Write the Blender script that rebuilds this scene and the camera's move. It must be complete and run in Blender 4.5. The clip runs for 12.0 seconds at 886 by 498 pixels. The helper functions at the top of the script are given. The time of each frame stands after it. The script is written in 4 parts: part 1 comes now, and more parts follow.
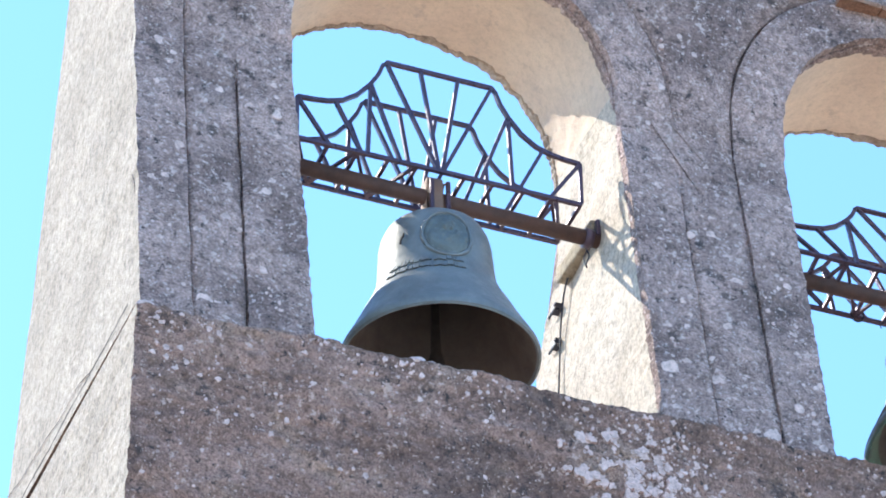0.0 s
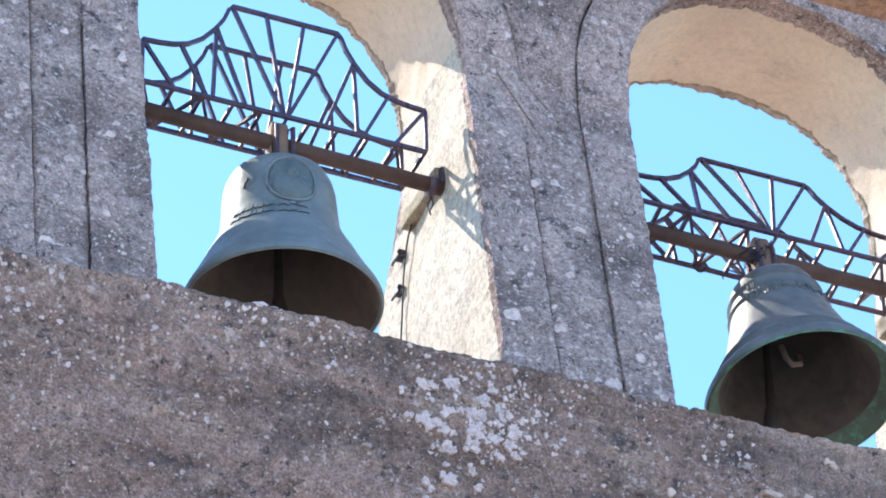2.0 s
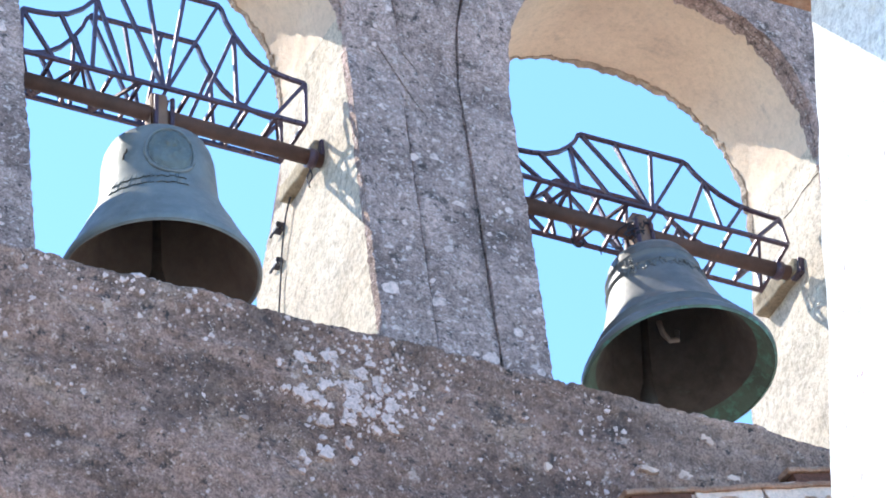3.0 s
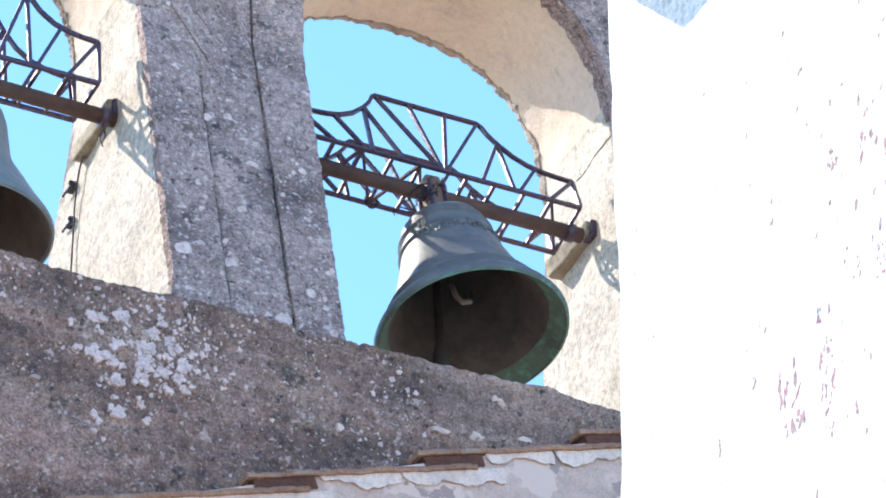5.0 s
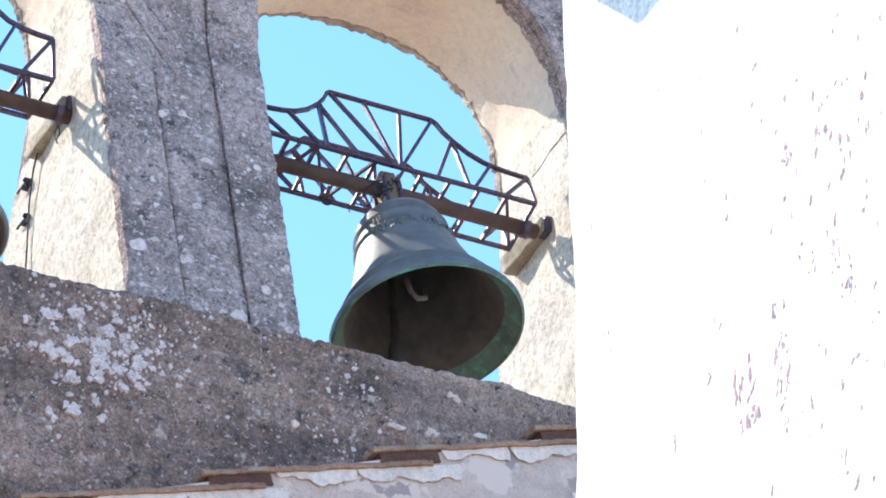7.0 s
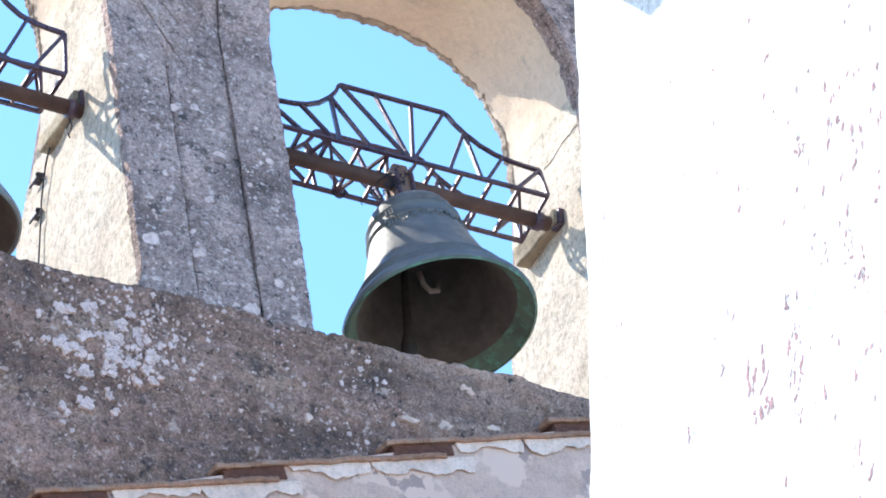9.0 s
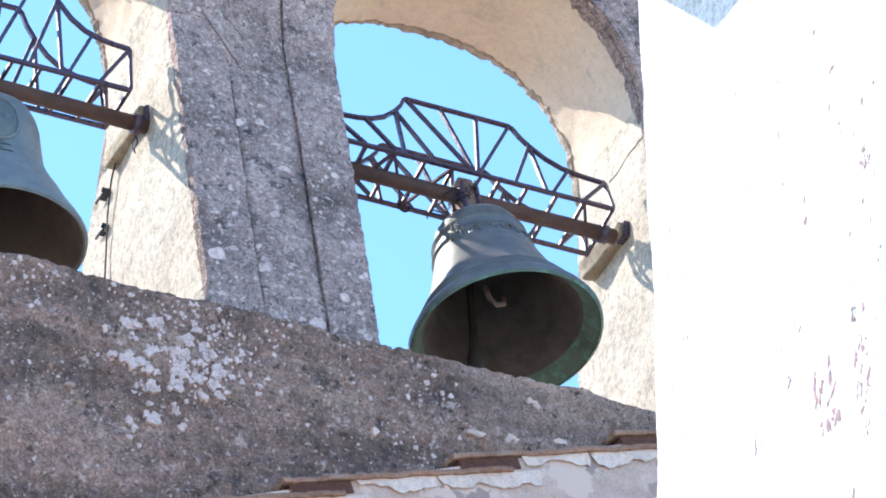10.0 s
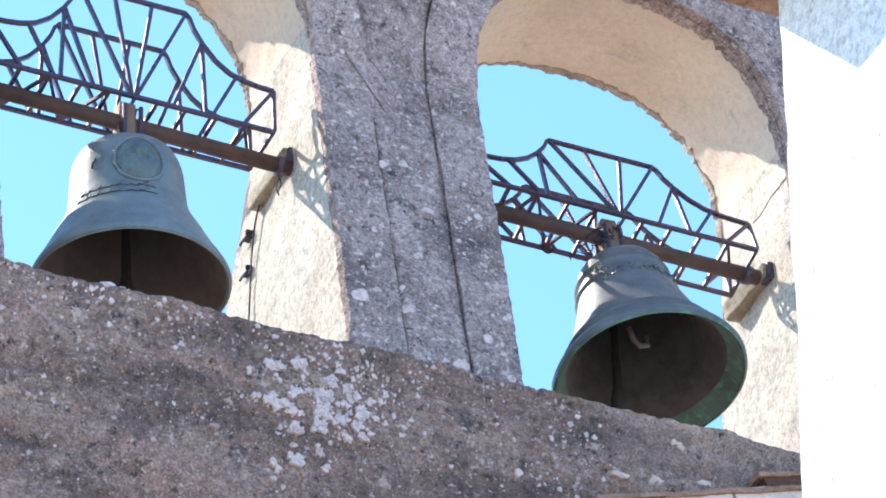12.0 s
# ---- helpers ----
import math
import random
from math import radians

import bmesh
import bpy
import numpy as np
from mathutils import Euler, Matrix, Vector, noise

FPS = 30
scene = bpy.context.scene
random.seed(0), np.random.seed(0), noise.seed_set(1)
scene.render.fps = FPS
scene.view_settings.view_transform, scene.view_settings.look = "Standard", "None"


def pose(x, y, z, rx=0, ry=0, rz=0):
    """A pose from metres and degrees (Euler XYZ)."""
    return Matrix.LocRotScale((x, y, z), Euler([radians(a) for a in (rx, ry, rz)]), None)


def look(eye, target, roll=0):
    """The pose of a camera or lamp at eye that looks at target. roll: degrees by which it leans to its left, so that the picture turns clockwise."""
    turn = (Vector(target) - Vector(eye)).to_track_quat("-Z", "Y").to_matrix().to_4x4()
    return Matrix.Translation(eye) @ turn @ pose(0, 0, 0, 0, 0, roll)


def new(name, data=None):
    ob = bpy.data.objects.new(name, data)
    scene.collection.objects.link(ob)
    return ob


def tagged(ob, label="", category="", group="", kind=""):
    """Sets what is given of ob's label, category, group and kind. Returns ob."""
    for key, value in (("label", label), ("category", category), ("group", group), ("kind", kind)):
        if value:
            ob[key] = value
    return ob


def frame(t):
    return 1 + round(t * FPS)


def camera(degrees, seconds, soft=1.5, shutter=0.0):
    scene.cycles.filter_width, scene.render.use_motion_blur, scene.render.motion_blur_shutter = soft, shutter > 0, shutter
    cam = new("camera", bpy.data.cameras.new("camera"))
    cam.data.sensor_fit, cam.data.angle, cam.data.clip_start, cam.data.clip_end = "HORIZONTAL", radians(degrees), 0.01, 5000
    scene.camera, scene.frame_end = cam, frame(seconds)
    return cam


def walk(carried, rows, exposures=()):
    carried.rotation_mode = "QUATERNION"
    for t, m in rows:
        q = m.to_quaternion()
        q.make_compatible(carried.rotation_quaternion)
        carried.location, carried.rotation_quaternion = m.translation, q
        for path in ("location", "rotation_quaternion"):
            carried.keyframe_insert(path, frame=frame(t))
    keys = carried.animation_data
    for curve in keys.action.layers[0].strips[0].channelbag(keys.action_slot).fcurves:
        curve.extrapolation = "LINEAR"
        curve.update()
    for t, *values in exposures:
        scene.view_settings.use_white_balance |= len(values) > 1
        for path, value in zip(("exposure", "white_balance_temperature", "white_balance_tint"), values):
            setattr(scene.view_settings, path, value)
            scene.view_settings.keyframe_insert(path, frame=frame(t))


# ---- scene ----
# A tripod-like stand on the ground: the camera turns where it is.
cam = camera(12.2, 12.0, soft=1.8)
EYE = (0.0, 0.0, 1.6)
ROWS = [
    (0, 126.9650, -0.1674, -20.9523),
    (0.5, 126.8603, -0.1379, -21.2568),
    (1, 126.6915, 0.0373, -21.7462),
    (1.5, 126.4666, 0.2634, -22.3975),
    (2, 126.2138, 0.5401, -23.1161),
    (2.5, 126.0042, 0.8090, -23.9122),
    (3, 125.8221, 1.1083, -24.7759),
    (3.5, 125.6511, 1.4556, -25.6147),
    (3.7, 125.5788, 1.5585, -25.9463),
    (5.3, 125.1599, 2.6259, -27.4870),
    (5.5, 125.1453, 2.6980, -27.5804),
    (6, 125.1448, 2.7678, -27.7773),
    (6.5, 125.1635, 2.8759, -27.7886),
    (7, 125.1317, 2.9095, -27.7674),
    (9, 125.0441, 3.0236, -27.4734),
    (9.5, 125.1310, 2.9549, -27.1447),
    (10, 125.2773, 2.7356, -26.5661),
    (10.5, 125.4683, 2.3147, -25.9118),
    (11, 125.6638, 1.9797, -25.4449),
    (11.5, 125.8106, 1.7856, -25.1019),
    (12, 125.9126, 1.6491, -24.9059)
]
walk(cam, [(t, pose(*EYE, rx, ry, rz)) for t, rx, ry, rz in ROWS])

# ---- light ----
SUN = Vector((0.435, -0.59, -0.675)).normalized()      # the way the sunlight travels
world = bpy.data.worlds.new("world")
scene.world = world
world.use_nodes = True
wt = world.node_tree
sky = wt.nodes.new("ShaderNodeTexSky")
sky.sky_type = "NISHITA"
sky.sun_disc = False
sky.sun_elevation = math.asin(-SUN.z)
sky.sun_rotation = math.atan2(-SUN.x, -SUN.y)
sky.altitude, sky.air_density, sky.dust_density, sky.ozone_density = 300, 1.0, 0.0, 5.0
wt.nodes["Background"].inputs["Strength"].default_value = 0.168
clear_air = wt.nodes.new("ShaderNodeVectorMath")
clear_air.operation = "MULTIPLY"
clear_air.inputs[1].default_value = (0.82, 0.97, 1.0)
wt.links.new(sky.outputs[0], clear_air.inputs[0])
wt.links.new(clear_air.outputs[0], wt.nodes["Background"].inputs["Color"])
sun_data = bpy.data.lights.new("sun", "SUN")
sun_data.energy, sun_data.angle, sun_data.color = 2.9, radians(0.5), (1.0, 0.935, 0.83)
sun = new("sun", sun_data)
sun.matrix_world = look((0, 0, 40), Vector((0, 0, 40)) + SUN)
scene.view_settings.exposure = 1.52


# ---- materials ----
def material(name, rough=0.9, metal=0.0):
    m = bpy.data.materials.new(name)
    m.use_nodes = True
    t = m.node_tree
    b = t.nodes["Principled BSDF"]
    b.inputs["Roughness"].default_value = rough
    b.inputs["Metallic"].default_value = metal
    return m, t, b


def coords(t):
    return t.nodes.new("ShaderNodeTexCoord").outputs["Object"]


def noise_tex(t, vec, scale, detail=6.0, rough=0.6, stretch=None):
    if stretch:
        mp = t.nodes.new("ShaderNodeMapping")
        mp.inputs["Scale"].default_value = stretch
        t.links.new(vec, mp.inputs["Vector"])
        vec = mp.outputs["Vector"]
    n = t.nodes.new("ShaderNodeTexNoise")
    n.inputs["Scale"].default_value = scale
    n.inputs["Detail"].default_value = detail
    n.inputs["Roughness"].default_value = rough
    t.links.new(vec, n.inputs["Vector"])
    return n.outputs["Fac"]


def ramp(t, fac, *stops):
    r = t.nodes.new("ShaderNodeValToRGB")
    r.color_ramp.elements[0].position, r.color_ramp.elements[1].position = stops[0][0], stops[-1][0]
    for s in stops[1:-1]:
        r.color_ramp.elements.new(s[0])
    for el, s in zip(r.color_ramp.elements, stops):
        v = s[1]
        el.color = (v, v, v, 1) if isinstance(v, (int, float)) else (*v, 1)
    t.links.new(fac, r.inputs["Fac"])
    return r.outputs["Color"]


def mix(t, fac, a, b, mode="MIX"):
    n = t.nodes.new("ShaderNodeMix")
    n.data_type, n.blend_type = "RGBA", mode
    for socket, value in ((n.inputs[0], fac), (n.inputs[6], a), (n.inputs[7], b)):
        if isinstance(value, bpy.types.NodeSocket):
            t.links.new(value, socket)
        elif isinstance(value, (int, float)):
            socket.default_value = value
        else:
            socket.default_value = (*value, 1)
    return n.outputs[2]


def bump(t, b, height, strength, distance, prior=None):
    n = t.nodes.new("ShaderNodeBump")
    n.inputs["Strength"].default_value, n.inputs["Distance"].default_value = strength, distance
    t.links.new(height, n.inputs["Height"])
    if prior is not None:
        t.links.new(prior, n.inputs["Normal"])
    t.links.new(n.outputs["Normal"], b.inputs["Normal"])
    return n.outputs["Normal"]


def speck_mask(t, vec, scale, size, keep, wobble=0.35):
    """Blotches of lichen: voronoi cells, some kept, with a ragged edge."""
    w = t.nodes.new("ShaderNodeTexNoise")
    w.inputs["Scale"].default_value, w.inputs["Detail"].default_value = scale * 2.2, 4
    t.links.new(vec, w.inputs["Vector"])
    v = t.nodes.new("ShaderNodeTexVoronoi")
    v.inputs["Scale"].default_value = scale
    t.links.new(vec, v.inputs["Vector"])
    add = t.nodes.new("ShaderNodeMath")
    add.operation = "MULTIPLY_ADD"
    t.links.new(w.outputs["Fac"], add.inputs[0])
    add.inputs[1].default_value = wobble
    t.links.new(v.outputs["Distance"], add.inputs[2])
    disc = ramp(t, add.outputs[0], (size + wobble * 0.5 - 0.05, 1.0), (size + wobble * 0.5 + 0.02, 0.0))
    sep = t.nodes.new("ShaderNodeSeparateColor")
    t.links.new(v.outputs["Color"], sep.inputs[0])
    kept = ramp(t, sep.outputs[0], (keep - 0.02, 1.0), (keep + 0.02, 0.0))
    return mix(t, 1.0, disc, kept, "MULTIPLY")


def patches(t, vec, scale, level, sharp=0.02, detail=7, rough=0.68):
    """Ragged islands, where a noise rises over a level."""
    return ramp(t, noise_tex(t, vec, scale, detail, rough), (level, 0.0), (level + sharp, 1.0))


def weathered(name, light, mid, dark, lichen, warm=None, crust=0.0, rough_skin=1.0, sweep=False):
    """Old lime render: mottled, gritty, dark algae, pale lichen crusts. crust raises the level above which lichen grows."""
    m, t, b = material(name, 0.95)
    vec = coords(t)
    trowel = (0.45, 1.0, 1.5) if sweep else None      # trowel strokes run along the wall
    big = noise_tex(t, vec, 2.3, 8, 0.65, trowel)
    clump = noise_tex(t, vec, 26, 8, 0.75)
    grain = noise_tex(t, vec, 85, 6, 0.85)
    col = ramp(t, big, (0.38, dark), (0.5, mid), (0.62, light))
    if warm:
        col = mix(t, patches(t, vec, 3.4, 0.53, 0.12), col, warm)
        col = mix(t, mix(t, 1.0, patches(t, vec, 2.6, 0.53, 0.06, 9, 0.7), (0.5, 0.5, 0.5), "MULTIPLY"), col, (0.125, 0.084, 0.07))
    col = mix(t, min(1.0, 0.75 * rough_skin), col, ramp(t, clump, (0.40, 0.6), (0.5, 1.0), (0.6, 1.25)), "MULTIPLY")
    col = mix(t, min(1.0, 0.7 * rough_skin), col, ramp(t, grain, (0.41, 0.5), (0.5, 1.0), (0.59, 1.5)), "MULTIPLY")
    # dark algae in ragged islands and small pits
    col = mix(t, mix(t, 1.0, patches(t, vec, 7, 0.572, 0.05, 10, 0.75), (0.75, 0.75, 0.75), "MULTIPLY"), col, (0.06, 0.05, 0.05))
    col = mix(t, mix(t, 1.0, patches(t, vec, 28, 0.605, 0.03), (0.85, 0.85, 0.85), "MULTIPLY"), col, (0.05, 0.042, 0.043))
    # ochre bloom, then pale crusts of three sizes
    col = mix(t, mix(t, 1.0, patches(t, vec, 5.2, 0.63, 0.08), (0.5, 0.5, 0.5), "MULTIPLY"), col, (0.24, 0.165, 0.125))
    pale = mix(t, 0.5, lichen, ramp(t, grain, (0.4, 0.5), (0.6, 1.0)), "MULTIPLY")
    for scale, level in ((13, 0.635), (30, 0.615), (62, 0.61)):
        col = mix(t, mix(t, 1.0, patches(t, vec, scale, level + crust, 0.025), (0.85, 0.85, 0.85), "MULTIPLY"), col, pale)
    for scale, size, keep in ((12, 0.14, 0.10), (26, 0.18, 0.22)):
        col = mix(t, mix(t, 1.0, speck_mask(t, vec, scale, size, keep, 0.5), (0.8, 0.8, 0.8), "MULTIPLY"), col, pale)
    t.links.new(col, b.inputs["Base Color"])
    n = bump(t, b, big, 0.5, 0.06)
    n = bump(t, b, clump, 0.8, 0.016, n)
    bump(t, b, grain, 0.8, 0.005, n)
    return m


def plaster(name, base, second, dirt, amount, streak=(1, 1, 1), depth=0.012, grain=1.0):
    m, t, b = material(name, 0.92)
    vec = coords(t)
    big = noise_tex(t, vec, 2.6, 7, 0.6, streak)
    fine = noise_tex(t, vec, 30, 8, 0.7)
    col = ramp(t, big, (0.35, second), (0.62, base))
    col = mix(t, 0.65 * grain, col, ramp(t, fine, (0.34, 0.5), (0.5, 1.0), (0.66, 1.25)), "MULTIPLY")
    col = mix(t, 0.6 * grain, col, ramp(t, noise_tex(t, vec, 95, 4, 0.75), (0.34, 0.55), (0.5, 1.0), (0.66, 1.2)), "MULTIPLY")
    mask = ramp(t, noise_tex(t, vec, 6.5, 9, 0.75, streak), (0.66 - amount, 0.0), (0.78 - amount * 0.6, 0.85))
    col = mix(t, mask, col, dirt)
    t.links.new(col, b.inputs["Base Color"])
    n = bump(t, b, big, 0.35, 0.05)
    n = bump(t, b, fine, 0.6, depth, n)
    bump(t, b, noise_tex(t, vec, 120, 3, 0.7), 0.5, 0.004, n)
    return m


STONE = weathered("weathered_render", (0.48, 0.348, 0.318), (0.37, 0.266, 0.243), (0.23, 0.163, 0.15), (0.76, 0.63, 0.60), crust=-0.012, rough_skin=1.15)
SILL = weathered("dark_weathered_render", (0.40, 0.258, 0.212), (0.305, 0.195, 0.16), (0.185, 0.118, 0.097), (0.70, 0.54, 0.48),
                 warm=(0.385, 0.262, 0.205), crust=-0.002, rough_skin=1.15, sweep=True)
MORTAR = weathered("tan_mortar", (0.43, 0.292, 0.238), (0.325, 0.217, 0.177), (0.2, 0.131, 0.108), (0.66, 0.52, 0.46), crust=0.022, rough_skin=1.1, sweep=True)
# second copy of the wall's render, its colour set for the sunlit end
SUNNY = plaster("lit_render", (0.37, 0.315, 0.262), (0.285, 0.24, 0.197), (0.16, 0.14, 0.128), 0.09, (1, 1, 0.9), 0.012, 1.4)
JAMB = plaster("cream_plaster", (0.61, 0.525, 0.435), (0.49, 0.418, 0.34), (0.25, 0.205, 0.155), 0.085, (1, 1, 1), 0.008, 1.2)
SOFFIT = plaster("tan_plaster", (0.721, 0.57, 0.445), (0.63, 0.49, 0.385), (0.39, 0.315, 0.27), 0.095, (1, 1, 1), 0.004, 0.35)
WHITE = plaster("white_limewash", (0.78, 0.775, 0.765), (0.73, 0.725, 0.715), (0.66, 0.60, 0.50), 0.06)
_t = WHITE.node_tree
_b = _t.nodes["Principled BSDF"]
_v = coords(_t)
_c = _b.inputs["Base Color"].links[0].from_socket
_map = _t.nodes.new("ShaderNodeMapping")
_map.inputs["Rotation"].default_value, _map.inputs["Scale"].default_value = (0.35, 0, 0), (1, 1.6, 0.75)
_t.links.new(_v, _map.inputs["Vector"])
_where = ramp(_t, noise_tex(_t, _v, 1.7, 5, 0.7), (0.46, 0.15), (0.58, 1.0))
for _s, _z, _k in ((6, 0.10, 0.12), (13, 0.13, 0.13), (30, 0.16, 0.12)):
    _c = mix(_t, mix(_t, 1.0, speck_mask(_t, _map.outputs[0], _s, _z, _k, 0.5), _where, "MULTIPLY"), _c, (0.30, 0.22, 0.22))
_t.links.new(_c, _b.inputs["Base Color"])
FLAKY = plaster("grey_flaking_plaster", (0.68, 0.50, 0.425), (0.53, 0.39, 0.33), (0.84, 0.66, 0.57), 0.1, (1, 1, 1), 0.01, 0.5)
_t = FLAKY.node_tree
_b = _t.nodes["Principled BSDF"]
_v = coords(_t)
_c = _b.inputs["Base Color"].links[0].from_socket
_c = mix(_t, patches(_t, _v, 3.1, 0.53, 0.015, 6, 0.55), _c, (0.76, 0.58, 0.50))
_c = mix(_t, patches(_t, _v, 5.3, 0.6, 0.015, 6, 0.55), _c, (0.42, 0.315, 0.285))
_t.links.new(_c, _b.inputs["Base Color"])
PAINT = plaster("peeling_white_paint", (0.84, 0.665, 0.57), (0.72, 0.56, 0.475), (0.4, 0.34, 0.3), 0.05, (1, 1, 1), 0.005, 0.6)
TERRA = plaster("terracotta", (0.42, 0.235, 0.155), (0.29, 0.155, 0.10), (0.46, 0.36, 0.28), 0.13, (1, 1, 1), 0.012, 1.2)
GAP_SHADE = plaster("dark_red_gap_shade", (0.17, 0.072, 0.05), (0.10, 0.042, 0.03), (0.05, 0.025, 0.02), 0.1)
EARTH = plaster("pale_bounce_ground", (0.52, 0.42, 0.31), (0.44, 0.35, 0.26), (0.3, 0.23, 0.16), 0.03)
LICHEN = plaster("pale_lichen", (0.72, 0.575, 0.55), (0.61, 0.48, 0.46), (0.38, 0.295, 0.28), 0.08, (1, 1, 1), 0.006, 1.0)
BROKEN = plaster("broken_mortar", (0.50, 0.40, 0.32), (0.34, 0.265, 0.21), (0.16, 0.12, 0.095), 0.12, (1, 1, 1), 0.012, 1.3)
BLOCK = plaster("tan_block", (0.42, 0.35, 0.25), (0.30, 0.24, 0.17), (0.14, 0.1, 0.07), 0.1)


def metal_coat(name, base, second, third, rough, metal, spot=(0.6, 0.75)):
    m, t, b = material(name, rough, metal)
    vec = coords(t)
    col = ramp(t, noise_tex(t, vec, 7, 8, 0.7), (0.36, second), (0.62, base))
    col = mix(t, ramp(t, noise_tex(t, vec, 15, 8, 0.75), (spot[0], 0.0), (spot[1], 0.85)), col, third)
    t.links.new(col, b.inputs["Base Color"])
    t.links.new(ramp(t, noise_tex(t, vec, 22, 6, 0.7), (0.3, rough - 0.15), (0.7, min(1.0, rough + 0.15))), b.inputs["Roughness"])
    n = bump(t, b, noise_tex(t, vec, 30, 8, 0.7), 0.35, 0.006)
    bump(t, b, noise_tex(t, vec, 140, 4, 0.7), 0.35, 0.0025, n)
    return m


IRON = metal_coat("painted_rusty_iron", (0.10, 0.066, 0.094), (0.068, 0.047, 0.07), (0.13, 0.07, 0.055), 0.34, 0.35)
RUST = metal_coat("rusty_shaft", (0.12, 0.064, 0.051), (0.07, 0.041, 0.036), (0.18, 0.09, 0.06), 0.75, 0.1)
PATINA = metal_coat("green_grey_patina", (0.15, 0.185, 0.19), (0.10, 0.125, 0.13), (0.2, 0.24, 0.22), 0.6, 0.15)
IRON_DARK = metal_coat("dark_clapper_iron", (0.045, 0.035, 0.03), (0.03, 0.024, 0.022), (0.07, 0.045, 0.035), 0.8, 0.1)
BRONZE_A = metal_coat("blue_grey_bronze", (0.20, 0.228, 0.236), (0.138, 0.16, 0.17), (0.27, 0.292, 0.284), 0.5, 0.15)
BRONZE_B = metal_coat("dark_green_bronze", (0.172, 0.172, 0.174), (0.11, 0.112, 0.113), (0.225, 0.23, 0.215), 0.45, 0.2)
INSIDE_A = metal_coat("bell_inside_brown", (0.15, 0.125, 0.105), (0.105, 0.09, 0.078), (0.12, 0.15, 0.12), 0.75, 0.1, (0.68, 0.85))
PALE_IRON = metal_coat("pale_worn_iron", (0.42, 0.36, 0.32), (0.30, 0.25, 0.22), (0.2, 0.13, 0.1), 0.6, 0.1)
TANBLOCK = metal_coat("tan_rusted_block", (0.27, 0.17, 0.125), (0.19, 0.115, 0.085), (0.33, 0.24, 0.19), 0.7, 0.1)
INSIDE_B = metal_coat("bell_inside_dark", (0.115, 0.1, 0.088), (0.065, 0.06, 0.055), (0.11, 0.15, 0.12), 0.75, 0.1, (0.6, 0.8))
VERDIGRIS = metal_coat("verdigris", (0.12, 0.18, 0.14), (0.085, 0.12, 0.095), (0.13, 0.31, 0.235), 0.75, 0.05, (0.5, 0.62))
WIRE = metal_coat("dark_wire", (0.03, 0.03, 0.05), (0.02, 0.02, 0.03), (0.08, 0.05, 0.04), 0.5, 0.2)
DARK, _t, _b = material("shadowed_gap", 0.95)
_b.inputs["Base Color"].default_value = (0.05, 0.04, 0.035, 1)


# ---- mesh helpers ----
def jig(x, y, z, amount=0.012):
    """A ragged offset, the same for the same place."""
    p = Vector((x, y, z))
    return noise.noise_vector(p * 5) * amount * 0.5 + noise.noise_vector(p * 19) * amount * 0.55 + noise.noise_vector(p * 55) * amount * 0.45


def mesh_of(name, bm, mats, smooth=False):
    bmesh.ops.recalc_face_normals(bm, faces=bm.faces)
    for f in bm.faces:
        f.smooth = smooth
    me = bpy.data.meshes.new(name)
    bm.to_mesh(me)
    bm.free()
    for m in (mats if isinstance(mats, (list, tuple)) else [mats]):
        me.materials.append(m)
    return me


def part(name, bm, mat, parent=None, label="", smooth=False):
    ob = new(name, mesh_of(name, bm, mat, smooth))
    if parent is not None:
        ob.parent = parent
    if label:
        ob["label"] = label
    return ob


def box_bm(lo, hi, bevel=0.0, seg=2):
    bm = bmesh.new()
    vs = [bm.verts.new((x, y, z)) for z in (lo[2], hi[2]) for y in (lo[1], hi[1]) for x in (lo[0], hi[0])]
    for f in ((0, 1, 3, 2), (4, 5, 7, 6), (0, 1, 5, 4), (2, 3, 7, 6), (0, 2, 6, 4), (1, 3, 7, 5)):
        bm.faces.new([vs[i] for i in f])
    if bevel:
        bmesh.ops.bevel(bm, geom=bm.edges[:], offset=bevel, segments=seg, affect="EDGES", profile=0.6)
    return bm


def tube_bm(points, r, sides=8, bm=None, closed=False):
    """A round rod along points."""
    bm = bm or bmesh.new()
    pts = [Vector(p) for p in points]
    turn = math.pi / 4 if sides == 4 else 0.0
    rings = []
    for i, p in enumerate(pts):
        a = pts[max(i - 1, 0)] if not closed else pts[i - 1]
        b = pts[min(i + 1, len(pts) - 1)] if not closed else pts[(i + 1) % len(pts)]
        d = (b - a).normalized()
        ref = Vector((0, 0, 1)) if abs(d.z) < 0.9 else Vector((0, 1, 0))
        u = d.cross(ref).normalized()
        v = d.cross(u)
        rings.append([bm.verts.new(p + (u * math.cos(k) + v * math.sin(k)) * r) for k in (turn + 2 * math.pi * j / sides for j in range(sides))])
    for a, b in (zip(rings, rings[1:] + rings[:1]) if closed else zip(rings, rings[1:])):
        for j in range(sides):
            bm.faces.new((a[j], a[(j + 1) % sides], b[(j + 1) % sides], b[j]))
    if not closed:
        bm.faces.new(rings[0][::-1])
        bm.faces.new(rings[-1])
    return bm


def lathe_bm(profile, sides=72, bm=None, wobble=0.0):
    """Turn (radius, height) pairs round z."""
    bm = bm or bmesh.new()
    rings = []
    for r, z in profile:
        rings.append([bm.verts.new((r * math.cos(k), r * math.sin(k), z)) for k in (2 * math.pi * j / sides for j in range(sides))])
    for a, b in zip(rings, rings[1:]):
        for j in range(sides):
            bm.faces.new((a[j], a[(j + 1) % sides], b[(j + 1) % sides], b[j]))
    return bm


